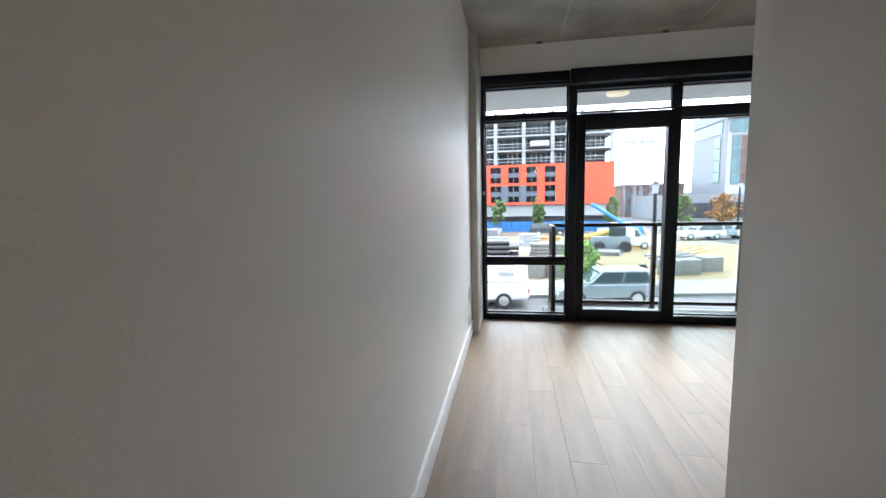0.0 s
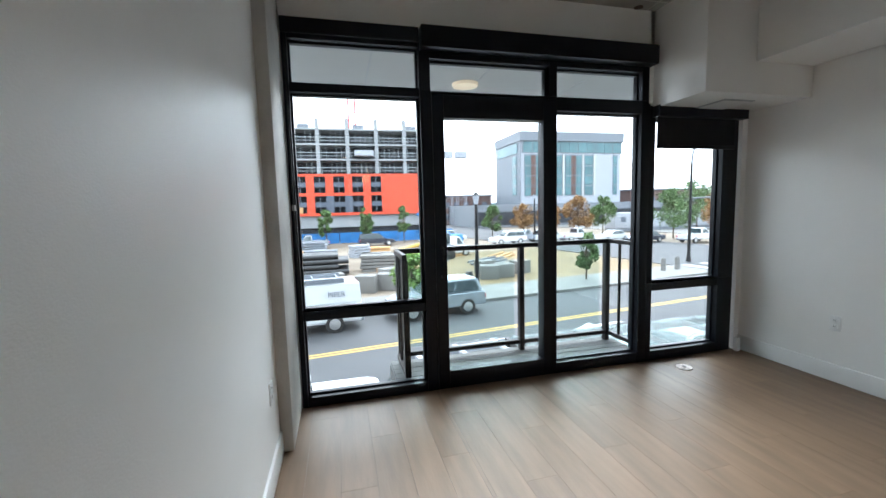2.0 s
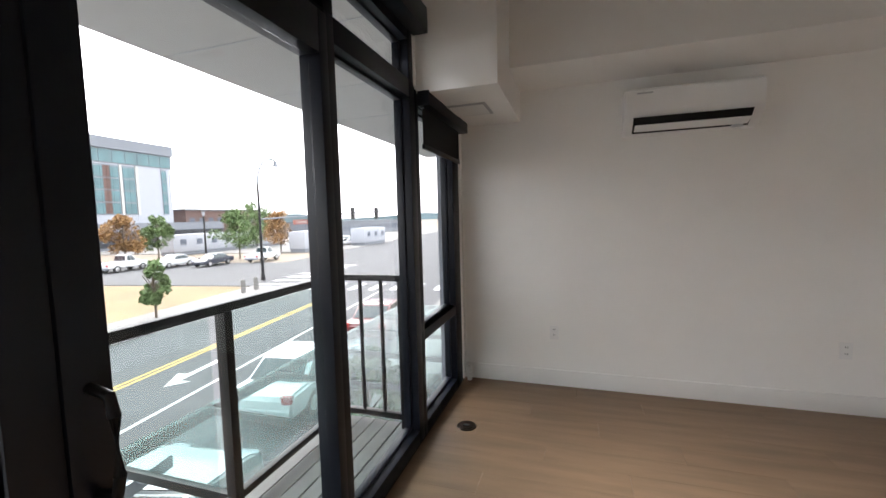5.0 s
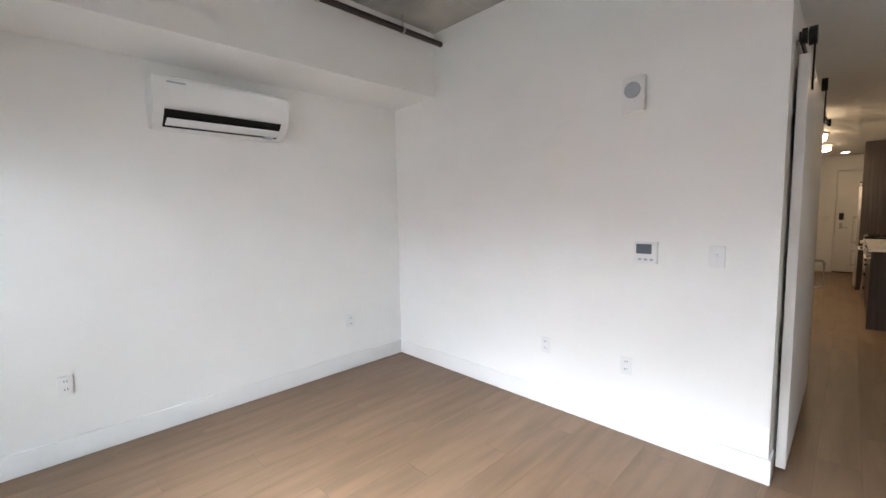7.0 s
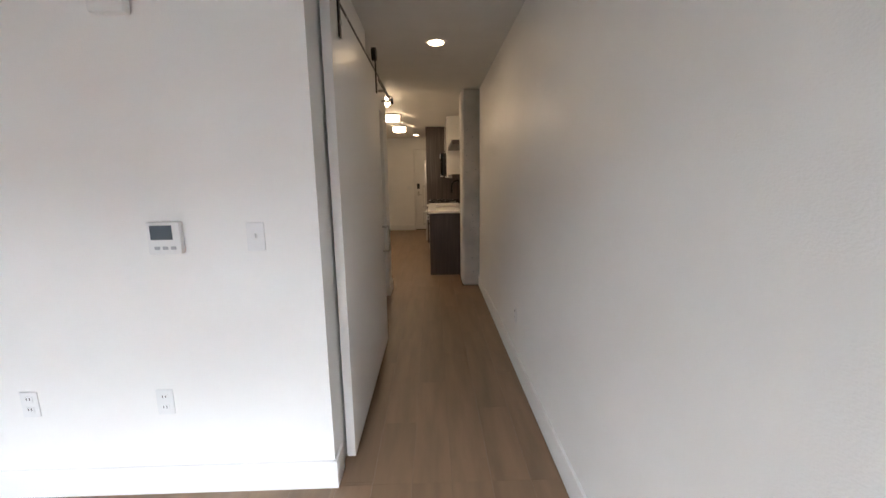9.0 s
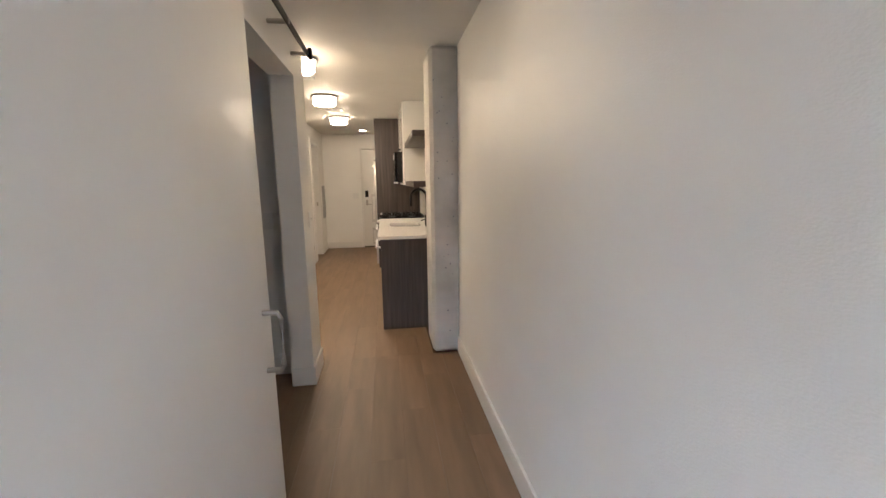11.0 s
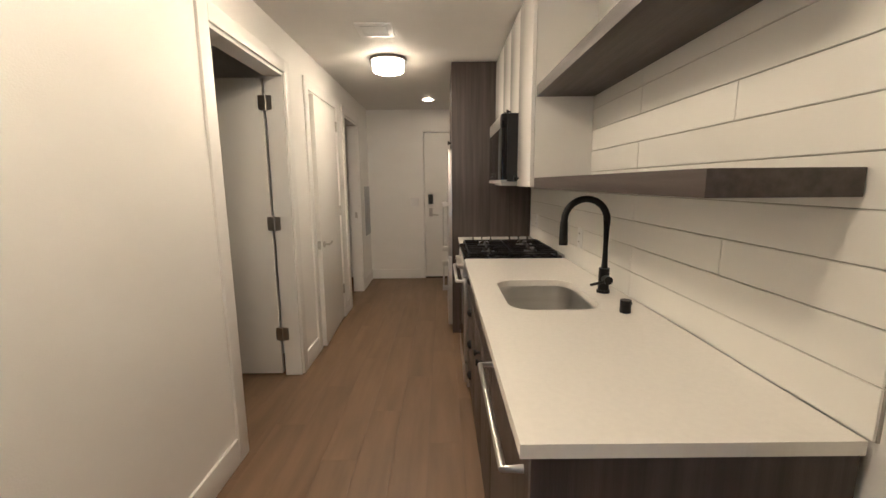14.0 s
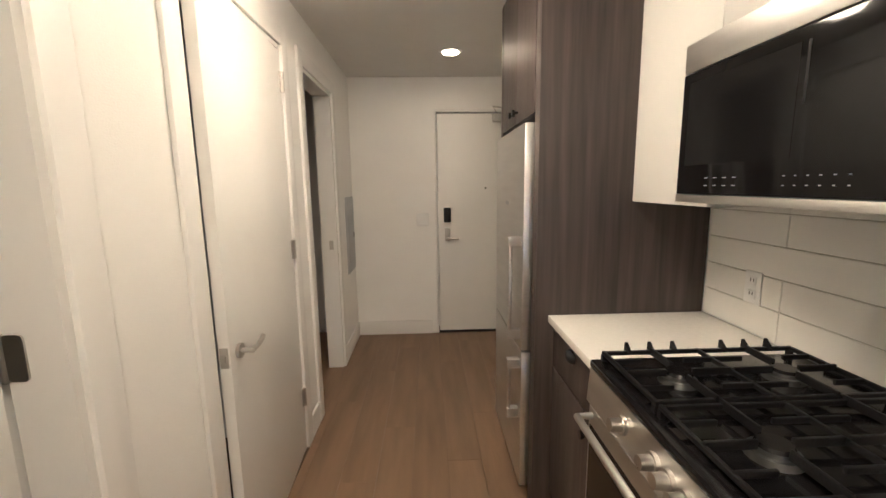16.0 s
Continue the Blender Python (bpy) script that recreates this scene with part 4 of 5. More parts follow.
for z0, z1, nm in ((1.368, 1.424, "thick dark woodgrain floating shelf above the sink"), (1.838, 1.893, "thick dark woodgrain floating shelf, upper")):
    solid("floating_shelf", box(bmesh.new(), XK + 0.003, -0.032, -6.603, -5.175, z0, z1, bevel=0.002), DKWOODH, nm, "shelf", "floating shelves")

# ---- balcony ----
bal = thing("balcony_railing", (1.63, 2.87, -0.02), "dark steel balcony railing with glass panels", "railing")
x0, x1 = -1.10, 1.10
part("top_rail", box(bmesh.new(), x0, x1, -0.025, 0.025, 1.015, 1.06, bevel=0.003), MATBLK, bal)
part("bottom_rail", box(bmesh.new(), x0, x1, -0.02, 0.02, 0.06, 0.10, bevel=0.003), MATBLK, bal)
for x in (x0 + 0.02, 0.12, x1 - 0.02):
    part("post", box(bmesh.new(), x - 0.024, x + 0.024, -0.03, 0.03, -0.12, 1.015, bevel=0.003), MATBLK, bal)
for a, b in ((x0 + 0.08, 0.06), (0.18, x1 - 0.08)):
    g = part("glass_panel", B(a, b, 0.028, 0.036, 0.13, 1.0), RAILGLASS, bal)
    g.visible_shadow = False
for x in (x0, x1):
    part("side_rail", box(bmesh.new(), x - 0.02, x + 0.02, -0.50, -0.03, 1.018, 1.058, bevel=0.003), MATBLK, bal)
    part("side_rail", box(bmesh.new(), x - 0.02, x + 0.02, -0.50, -0.03, 0.06, 0.10, bevel=0.003), MATBLK, bal)
    part("side_post", box(bmesh.new(), x - 0.024, x + 0.024, -0.52, -0.47, -0.1, 1.018, bevel=0.003), MATBLK, bal)
    for y in (-0.34, -0.18):
        part("picket", B(x - 0.01, x + 0.01, y - 0.01, y + 0.01, 0.10, 1.018), MATBLK, bal)
fixed("balcony_floor", B(0.45, 2.80, 2.33, 2.95, -0.22, -0.04), DECK, "grey board balcony deck", "balcony")
for i in range(6):
    fixed("deck_board", B(0.46, 2.79, 2.345 + i * 0.1, 2.437 + i * 0.1, -0.04, -0.022), DECK, "grey composite deck board", "deck board")
so = fixed("balcony_ceiling", B(-6, 9, 2.33, 4.46, 2.78, 3.0), SOFFIT, "pale panelled balcony soffit above", "soffit")
for i in range(-4, 7):
    part("panel_joint", B(i * 1.2 + 0.4, i * 1.2 + 0.412, 2.34, 4.45, 2.776, 2.779), GREYP, so)
o = thing("soffit_light", (1.5, 3.75, 2.776), "round shallow light under the balcony soffit", "ceiling light")
part("lens", cyl(bmesh.new(), (0, 0, -0.03), (0, 0, 0), 0.14, 0.15, 32), LAMPD, o)
fixed("facade", B(-9, -0.55, 2.2, 2.5, -4.2, 6), METALP, "grey facade of the building", "facade")
bm = B(3.9, 16, 2.2, 2.5, -4.2, 6)
box(bm, -0.55, 3.9, 2.25, 2.33, -4.2, -0.25)
fixed("facade", bm, METALP, "grey facade of the building", "facade")

# ---- street, turned a little against the building ----
TURN = 7.5
SC, SS = math.cos(radians(TURN)), math.sin(radians(TURN))


def S(u, v, z=0.0):
    return (u * SC - v * SS, u * SS + v * SC, ST + z)


def strip(name, u0, u1, v0, v1, z0, z1, mat, label, cat):
    o = fixed(name, B(u0, u1, v0, v1, z0, z1), mat, label, cat)
    o.matrix_world = pose(0, 0, ST, 0, 0, TURN)
    return o


fixed("ground", B(-900, 1300, -300, 1500, ST - 0.5, ST - 0.06), DIRT, "sandy ground of the building site and beyond", "ground")
strip("road", -120, 46, 5.9, 18.2, -0.06, 0.0, ASPHALT, "grey asphalt two-way street", "road")
strip("road", 29, 46, 18.2, 200, -0.06, -0.004, ASPHALT, "grey asphalt cross street", "road")
strip("road", 46, 200, 5.9, 30, -0.06, -0.002, ASPHALT, "grey asphalt street beyond the junction", "road")
strip("pavement", -120, 200, 2.0, 5.9, -0.06, 0.13, PAVE, "pale concrete sidewalk below the facade", "pavement")
strip("pavement", -120, 28.2, 18.2, 21.6, -0.06, 0.13, PAVE, "pale concrete sidewalk along the site", "pavement")
strip("grass", 10.5, 28.2, 21.6, 40, -0.06, 0.06, DRYGRASS, "dry yellow grass lot", "grass")
strip("kerb", -120, 28.2, 18.05, 18.25, -0.05, 0.15, PAVE, "concrete kerb", "kerb")
strip("pavement", 60, 200, 30, 200, -0.06, 0.05, PAVE, "pale parking lot", "pavement")
strip("road_marking", -120, 27, 13.38, 13.50, -0.01, 0.004, YELLOW, "yellow double centre line", "road marking")
strip("road_marking", -120, 27, 13.62, 13.74, -0.01, 0.004, YELLOW, "yellow double centre line", "road marking")
strip("road_marking", 4, 27, 10.75, 10.87, -0.01, 0.004, LINEW, "white lane line", "road marking")
for i in range(7):
    strip("road_marking", 29.5 + i * 2.1, 30.2 + i * 2.1, 19.0, 22.0, -0.01, 0.004, LINEW, "white crosswalk bar", "road marking")
    strip("road_marking", 27.6, 30.4, 6.6 + i * 1.6, 7.1 + i * 1.6, -0.01, 0.004, LINEW, "white crosswalk bar", "road marking")
bm = prism(bmesh.new(), [(0, 0), (1.9, 0.0), (1.9, 0.22), (0.55, 0.22), (0.55, 0.6), (-0.5, 0.11), (0.0, -0.38)], 0.0, 0.005, axis="z")
o = fixed("road_marking", bm, LINEW, "white turn arrow painted on the road", "road marking")
o.matrix_world = pose(*S(11.3, 12.0), 0, 0, TURN)


def car(name, u, v, face, paint, label, L=4.6, W=1.82, H=1.5, kind="sedan"):
    o = thing(name, S(u, v), label, "car", "parked vehicles", TURN + (0 if face > 0 else 180))
    h = L / 2
    hood, belt = {"sedan": (0.88, 0.92), "suv": (1.0, 1.05), "pickup": (1.08, 1.12), "van": (1.15, 1.2)}[kind]
    body = {"sedan": [(-h, 0.35), (-h, 0.85), (-h + 0.15, 0.93), (-h * 0.5, belt), (h * 0.35, belt), (h * 0.9, hood - 0.12), (h, 0.62), (h, 0.32)],
            "suv": [(-h, 0.42), (-h, 1.0), (-h + 0.08, belt), (h * 0.38, belt), (h * 0.88, hood - 0.1), (h, 0.72), (h, 0.38)],
            "pickup": [(-h, 0.5), (-h, 1.1), (-h * 0.12, 1.12), (h * 0.4, belt), (h * 0.92, hood - 0.04), (h, 0.92), (h, 0.45)],
            "van": [(-h, 0.42), (-h, 1.0), (-h, belt), (h * 0.62, belt), (h * 0.95, 0.98), (h, 0.7), (h, 0.4)]}[kind]
    bm = prism(bmesh.new(), body, -W / 2, W / 2)
    bmesh.ops.bevel(bm, geom=list(bm.edges), offset=0.07, segments=3, affect="EDGES", clamp_overlap=True)
    part("body", bm, paint, o)
    cab = {"sedan": (-h * 0.72, -h * 0.42, h * 0.08, h * 0.42), "suv": (-h * 0.97, -h * 0.85, h * 0.1, h * 0.42),
           "pickup": (-h * 0.14, -h * 0.08, h * 0.2, h * 0.44), "van": (-h * 0.995, -h * 0.975, h * 0.36, h * 0.62)}[kind]
    bm = prism(bmesh.new(), [(cab[0], belt - 0.03), (cab[1], H), (cab[2], H), (cab[3], belt - 0.03)], -W / 2 + 0.1, W / 2 - 0.1)
    for vv in bm.verts:
        if vv.co.z > belt:
            vv.co.y *= 0.86 if kind != "van" else 0.93
    bmesh.ops.bevel(bm, geom=list(bm.edges), offset=0.06, segments=3, affect="EDGES", clamp_overlap=True)
    part("cabin", bm, paint, o)
    k = 0.86 if kind != "van" else 0.93
    yb, yt = W / 2 - 0.1, (W / 2 - 0.1) * k

    def pane(nm, quad):
        bm = bmesh.new()
        vs = [bm.verts.new(p) for p in quad]
        bm.faces.new(vs)
        r = bmesh.ops.extrude_face_region(bm, geom=list(bm.faces))
        n = (vs[1].co - vs[0].co).cross(vs[3].co - vs[0].co).normalized()
        c = sum((q.co for q in vs), Vector()) / 4
        if n.dot(c - Vector((0, 0, 1.0))) < 0:
            n = -n
        for q in r["geom"]:
            if isinstance(q, bmesh.types.BMVert):
                q.co += n * 0.015
        bmesh.ops.recalc_face_normals(bm, faces=bm.faces)
        part(nm, bm, CARGLASS, o)
    def lerp(a, b, f):
        return a + (b - a) * f
    def cabx(f, front):
        return lerp(cab[3], cab[2], f) if front else lerp(cab[0], cab[1], f)
    zl, zh = 0.12, 0.86
    zz = lambda f: belt - 0.03 + f * (H - belt + 0.03)
    yy = lambda f: lerp(yb, yt, f)
    pane("windscreen", [(cabx(zl, 1), -yy(zl) * 0.9, zz(zl)), (cabx(zl, 1), yy(zl) * 0.9, zz(zl)), (cabx(zh, 1), yy(zh) * 0.88, zz(zh)), (cabx(zh, 1), -yy(zh) * 0.88, zz(zh))])
    if kind != "van":
        pane("rear_window", [(cabx(zl, 0), -yy(zl) * 0.9, zz(zl)), (cabx(zl, 0), yy(zl) * 0.9, zz(zl)), (cabx(zh, 0), yy(zh) * 0.88, zz(zh)), (cabx(zh, 0), -yy(zh) * 0.88, zz(zh))])
    for s in (-1, 1):
        a, b = cabx(zl, 0) + 0.12, cabx(zl, 1) - 0.12
        c, d = cabx(zh, 0) + 0.12, cabx(zh, 1) - 0.12
        if kind == "van":
            a = c = b - 0.75
        mids = [0.0, 0.5, 1.0] if kind != "van" else [0.0, 1.0]
        for m, n in zip(mids, mids[1:]):
            pane("side_window", [(lerp(a, b, m) + 0.03, s * yy(zl), zz(zl)), (lerp(a, b, n) - 0.03, s * yy(zl), zz(zl)), (lerp(c, d, n) - 0.03, s * yy(zh), zz(zh)), (lerp(c, d, m) + 0.03, s * yy(zh), zz(zh))])
        part("mirror", box(bmesh.new(), h * 0.36, h * 0.42, s * (W / 2 + 0.02), s * (W / 2 + 0.17), belt, belt + 0.14, bevel=0.03), paint, o)
        part("head_light", box(bmesh.new(), h * 0.9, h - 0.01, s * (W / 2 - 0.40), s * (W / 2 - 0.03), 0.66, 0.80, bevel=0.03), LIGHTP, o)
        part("tail_light", box(bmesh.new(), -h - 0.012, -h + 0.12, s * (W / 2 - 0.28), s * (W / 2 - 0.02), 0.72, 0.92, bevel=0.02), TAIL, o)
        for x in (-h * 0.58, h * 0.62):
            r = 0.33 if kind == "sedan" else 0.37
            w = part("wheel", cyl(bmesh.new(), (x, s * (W / 2 - 0.2), r), (x, s * (W / 2 + 0.012), r), r, seg=28), TYRE, o)
            part("rim", cyl(bmesh.new(), (x, s * (W / 2 + 0.012), r), (x, s * (W / 2 + 0.022), r), r * 0.62, r * 0.5, 20), RIM, w)
    part("bumper", box(bmesh.new(), h - 0.1, h + 0.05, -W / 2 + 0.06, W / 2 - 0.06, 0.36, 0.56, bevel=0.05), METALP if kind in ("van", "pickup") else paint, o)
    part("bumper", box(bmesh.new(), -h - 0.05, -h + 0.1, -W / 2 + 0.06, W / 2 - 0.06, 0.38, 0.58, bevel=0.05), METALP if kind in ("van", "pickup") else paint, o)
    return o


vn = car("cargo_van", 0.15, 17.0, -1, CARW, "white cargo van with ladder rack parked along the kerb", 5.6, 2.0, 2.05, "van")
vn["category"] = "van"
for x in (-1.9, -0.9, 0.1, 1.0):
    part("rack_bar", box(bmesh.new(), x - 0.03, x + 0.03, -0.85, 0.85, 2.16, 2.20), METALP, vn)
for y in (-0.8, 0.8):
    part("rack_rail", box(bmesh.new(), -2.1, 1.2, y - 0.02, y + 0.02, 2.05, 2.24), METALP, vn)
fc = bpy.data.curves.new("van_lettering", "FONT")
fc.body, fc.size, fc.extrude, fc.align_x = "PIPER", 0.30, 0.003, "CENTER"
fc.materials.append(BLUEGREY)
tx = new("lettering", fc)
tx.parent = vn
tx.matrix_basis = pose(-1.75, 0.955, 1.50, 90, 0, 180)
car("suv", 6.6, 17.1, -1, CARG, "silver-grey SUV parked along the kerb", 4.5, 1.85, 1.66, "suv")
car("pickup_truck", -0.75, 7.7, 1, CARW, "white pickup truck parked below the window", 5.4, 1.95, 1.85, "pickup")
car("white_sedan", 11.2, 7.4, 1, CARW, "white sedan parked at the near kerb", 4.9, 1.85, 1.42)
car("maroon_car", 17.6, 7.3, 1, CARR, "dark maroon sedan parked at the near kerb", 4.6, 1.8, 1.42)
wt = car("work_truck", 4.3, 6.9, 1, CARW, "white work vehicle with ladder rack below the balcony", 5.2, 1.9, 1.6, "suv")
for x in (-1.7, -0.7, 0.3):
    part("rack_bar", box(bmesh.new(), x - 0.05, x + 0.05, -0.95, 0.95, 1.72, 1.78), LIGHTP, wt)
for y in (-0.8, 0.8):
    part("rack_rail", box(bmesh.new(), -2.0, 0.8, y - 0.03, y + 0.03, 1.60, 1.78), LIGHTP, wt)
rng = random.Random(3)
for x, y, k, p, l in ((22, 50, "suv", CARW, "white SUV in the far parking row"), (25, 50.5, "pickup", CARG, "grey pickup in the far parking row"), (28.4, 50, "suv", CARW, "white SUV in the far parking row"),
                      (32, 49.5, "pickup", CARW, "white pickup in the far parking row"), (36, 47, "sedan", CARW, "white sedan in the far parking row"), (38, 43, "sedan", CARK, "dark blue sedan by the junction"),
                      (43, 40, "pickup", CARW, "white pickup by the junction"), (70, 45, "sedan", CARW, "white sedan in the far lot"), (75, 47, "suv", CARG, "grey SUV in the far lot"),
                      (-4, 57, "pickup", CARG, "grey pickup on the site"), (5, 57, "suv", CARK, "dark SUV on the site"), (11, 40, "van", CARW, "white van parked on the site"), (16, 58, "suv", CARW, "white SUV on the site")):
    u, v = x * SC + y * SS, -x * SS + y * SC
    car({"van": "cargo_van", "suv": "suv", "pickup": "pickup_truck", "sedan": "sedan"}[k], u, v, rng.choice((-1, 1)), p, l, 5.0, 1.9, {"sedan": 1.45, "suv": 1.75, "pickup": 1.85, "van": 2.1}[k], k)

# glass canopy under the balcony
cn = thing("glass_canopy", (2.9, 3.6, -0.95), "sloped glass canopy on dark steel ribs over the sidewalk", "canopy")
for i in range(7):
    x = i * 1.25
    part("rib", box(bmesh.new(), x - 0.03, x + 0.03, -1.2, 2.3, -0.10, -0.01), MATBLK, cn)
    if i < 6:
        g = part("glass_pane", B(x + 0.02, x + 1.23, -1.1, 2.25, 0.0, 0.014), CANGLASS, cn)
        g.visible_shadow = False
part("front_beam", box(bmesh.new(), -0.05, 7.55, 2.2, 2.3, -0.16, -0.012), MATBLK, cn)
part("rear_beam", box(bmesh.new(), -0.05, 7.55, -0.4, -0.3, -0.2, -0.012), MATBLK, cn)


def lamp_post(x, y, h, label, arm=False):
    o = thing("street_lamp", (x, y, ST), label, "street lamp", "street lamps")
    part("base", cyl(bmesh.new(), (0, 0, 0.05), (0, 0, 0.7), 0.22, 0.12, 16), MATBLK, o)
    part("pole", cyl(bmesh.new(), (0, 0, 0.7), (0, 0, h), 0.13, 0.09, 14), MATBLK, o)
    if arm:
        pts = [(0, 0, h - 0.1)] + [(1.7 - 1.7 * math.cos(a), 0, h + 2.4 * math.sin(a)) for a in [math.pi / 2 * k / 8 for k in range(1, 9)]] + [(2.3, 0, h + 2.3)]
        part("arm", tube(bmesh.new(), pts, 0.08, 10), METALP, o)
        part("lamp_head", cyl(bmesh.new(), (2.3, 0, h + 2.3), (2.3, 0, h + 1.8), 0.08, 0.28, 16), METALP, o)
    else:
        part("lantern", cyl(bmesh.new(), (0, 0, h), (0, 0, h + 0.5), 0.12, 0.2, 12), LIGHTP, o)
        part("lantern_cap", cyl(bmesh.new(), (0, 0, h + 0.5), (0, 0, h + 0.7), 0.24, 0.03, 12), MATBLK, o)
    return o


lamp_post(7.9, 22.0, 5.2, "black street lamp with lantern on the sidewalk")
lamp_post(26, 50, 6, "black street lamp with lantern by the parking")
lamp_post(38, 44, 6, "black street lamp with lantern by the parking")
lp = lamp_post(28.4, 26.9, 8.2, "tall black street lamp with curved arm and signal mast", arm=True)
part("signal_mast", tube(bmesh.new(), [(0, 0, 5.3), (12, -5.5, 5.9)], 0.07, 10), METALP, lp)
for f in (0.72, 0.95):
    part("traffic_signal", box(bmesh.new(), 12 * f - 0.2, 12 * f + 0.2, -5.5 * f - 0.15, -5.5 * f + 0.15, 5.1, 6.3, bevel=0.04), MATBLK, lp)
part("street_sign", box(bmesh.new(), 2.2, 4.6, -1.66, -1.62, 4.75, 5.2), SIGNM, lp, "brown street name sign")
fc = bpy.data.curves.new("sign_lettering", "FONT")
fc.body, fc.size, fc.extrude, fc.align_x = "Columbia", 0.42, 0.004, "CENTER"
fc.materials.append(LINEW)
tx = new("lettering", fc)
tx.parent = lp
tx.matrix_basis = pose(3.4, -1.672, 4.85, 90, 0, 0)


def tree(x, y, h, w, leaf, label, seed, lean=1.0):
    o = thing("tree", (x, y, ST), label, "tree", "street trees")
    r = random.Random(seed)
    bm = tube(bmesh.new(), [(0, 0, 0), (0.03, 0.02, h * 0.25), (0.0, 0.05, h * 0.55), (0.05, 0, h * 0.85)], 0.03 + h * 0.012, 8)
    for _ in range(7):
        a, z = r.uniform(0, 6.28), h * r.uniform(0.28, 0.6)
        tube(bm, [(0, 0, z), (math.cos(a) * w * 0.25, math.sin(a) * w * 0.25, z + h * 0.14), (math.cos(a) * w * 0.42, math.sin(a) * w * 0.42, z + h * 0.26)], 0.012 + h * 0.004, 5)
    part("trunk", bm, BARK, o)
    vs, fs = [], []
    clumps = []
    for _ in range(26):
        a, t = r.uniform(0, 6.28), r.uniform(0, 1)
        rr = w * 0.5 * math.sqrt(r.uniform(0.05, 1)) * math.sin(math.pi * (0.16 + 0.80 * t)) ** 0.7
        clumps.append((math.cos(a) * rr, math.sin(a) * rr, h * (0.30 + 0.66 * t), w * r.uniform(0.10, 0.19)))
    for cx, cy, cz, cr in clumps:
        for _ in range(80):
            d = Vector((r.gauss(0, 1), r.gauss(0, 1), r.gauss(0, 0.85))).normalized() * cr * r.uniform(0.5, 1.1)
            s = 0.06 + 0.020 * h
            p = Vector((cx, cy, cz)) + d
            u = Vector((r.gauss(0, 1), r.gauss(0, 1), r.gauss(0, 1))).normalized() * s
            q = u.cross(Vector((r.gauss(0, 1), r.gauss(0, 1), r.gauss(0, 1)))).normalized() * s * 0.7
            i = len(vs)
            vs += [p - u, p + q, p + u, p - q]
            fs.append((i, i + 1, i + 2, i + 3))
    me = bpy.data.meshes.new("crown")
    me.from_pydata([tuple(q) for q in vs], [], fs)
    me.materials.append(leaf)
    c = new("crown", me)
    c.parent = o
    return o


for k, a in enumerate(((-1.9, 60, 5.4, 2.0, LEAF), (3.8, 60, 5.4, 2.0, LEAF), (9.4, 60, 5.6, 2.0, LEAF), (-8, 60, 5.5, 2.0, LEAF), (14.5, 61, 5.5, 2.0, LEAF),
                       (23.7, 60, 5.2, 3.4, LEAF), (29, 60, 5.2, 4.0, LEAFO), (33, 59, 5.6, 4.6, LEAFO), (38, 58, 6.2, 5.0, LEAFO), (45.3, 46.1, 6.6, 6.4, LEAF), (44, 60, 6.5, 4.5, LEAF), (66, 62, 9, 8, LEAF), (56, 48, 6.6, 5.0, LEAFO))):
    tree(a[0], a[1], a[2], a[3], a[4], ("autumn-tinted young street tree" if a[4] is LEAFO else "green young street tree with open crown"), k)
tree(3.6, 20.3, 2.6, 2.0, LEAFY, "small green sapling on the sidewalk", 31)
tree(15.6, 22.4, 3.2, 1.3, LEAF, "small green sapling on the grass", 32)
tree(-3.0, 20.6, 2.4, 1.8, LEAFY, "small green sapling on the sidewalk", 33)
tree(6.7, 4.9, 2.55, 1.3, LEAF, "small green tree on the near sidewalk", 34)
for u in (25.4, 26.8):
    o = thing("bollard", S(u, 20.2, 0.13), "pale concrete bollard on the corner", "bollard", "bollards")
    part("post", cyl(cyl(bmesh.new(), (0, 0, 0), (0, 0, 0.85), 0.17, 0.16, 16), (0, 0, 0.85), (0, 0, 0.95), 0.16, 0.08, 16), PAVE, o)
o = thing("litter_bin", S(9.9, 20.2, 0.13), "dark cylindrical litter bin on the sidewalk", "bin")
part("body", cyl(cyl(bmesh.new(), (0, 0, 0), (0, 0, 1.0), 0.24, 0.24, 16), (0, 0, 1.0), (0, 0, 1.2), 0.26, 0.16, 16), MATBLK, o)

# ---- building under construction ----
cb = thing("unfinished_building", (0, 69, ST), "unfinished concrete apartment block with orange sheathing", "building")
BX0, BX1 = -34.0, 16.7
g0, o0, o1, top = 0.0, 4.3, 11.15, 18.5
# solid dark block: shade of the open upper storeys put into its colour
part("shade_core", B(BX0 + 1, BX1 - 1, 3, 16, 0, top - 0.5), VOID, cb)
part("base_floor", B(BX0, BX1, 0.6, 15, 2.3, 4.3), CONCB, cb)
# solid dark band painted as the shade of the open ground floor
part("base_shade_block", B(BX0, BX1, 1.2, 2.9, 0, 2.3), VOID, cb)
part("side_sheathing", B(BX1 - 0.3, BX1, 0.3, 17, o0, o1), ORANGE, cb)
sh = part("front_sheathing", B(BX1 - 8.2, BX1, 0.0, 0.3, o0, o1), ORANGE, cb, "plain orange sheathing")
pitch = 3.05
bays = int((BX1 - 8.2 - BX0) / pitch)
rowz = [(o0, 4.75), (7.55, 8.05), (10.75, o1)]
for z0, z1 in rowz:
    part("sheathing_band", B(BX0, BX1 - 8.2, 0, 0.3, z0, z1), ORANGE, cb)
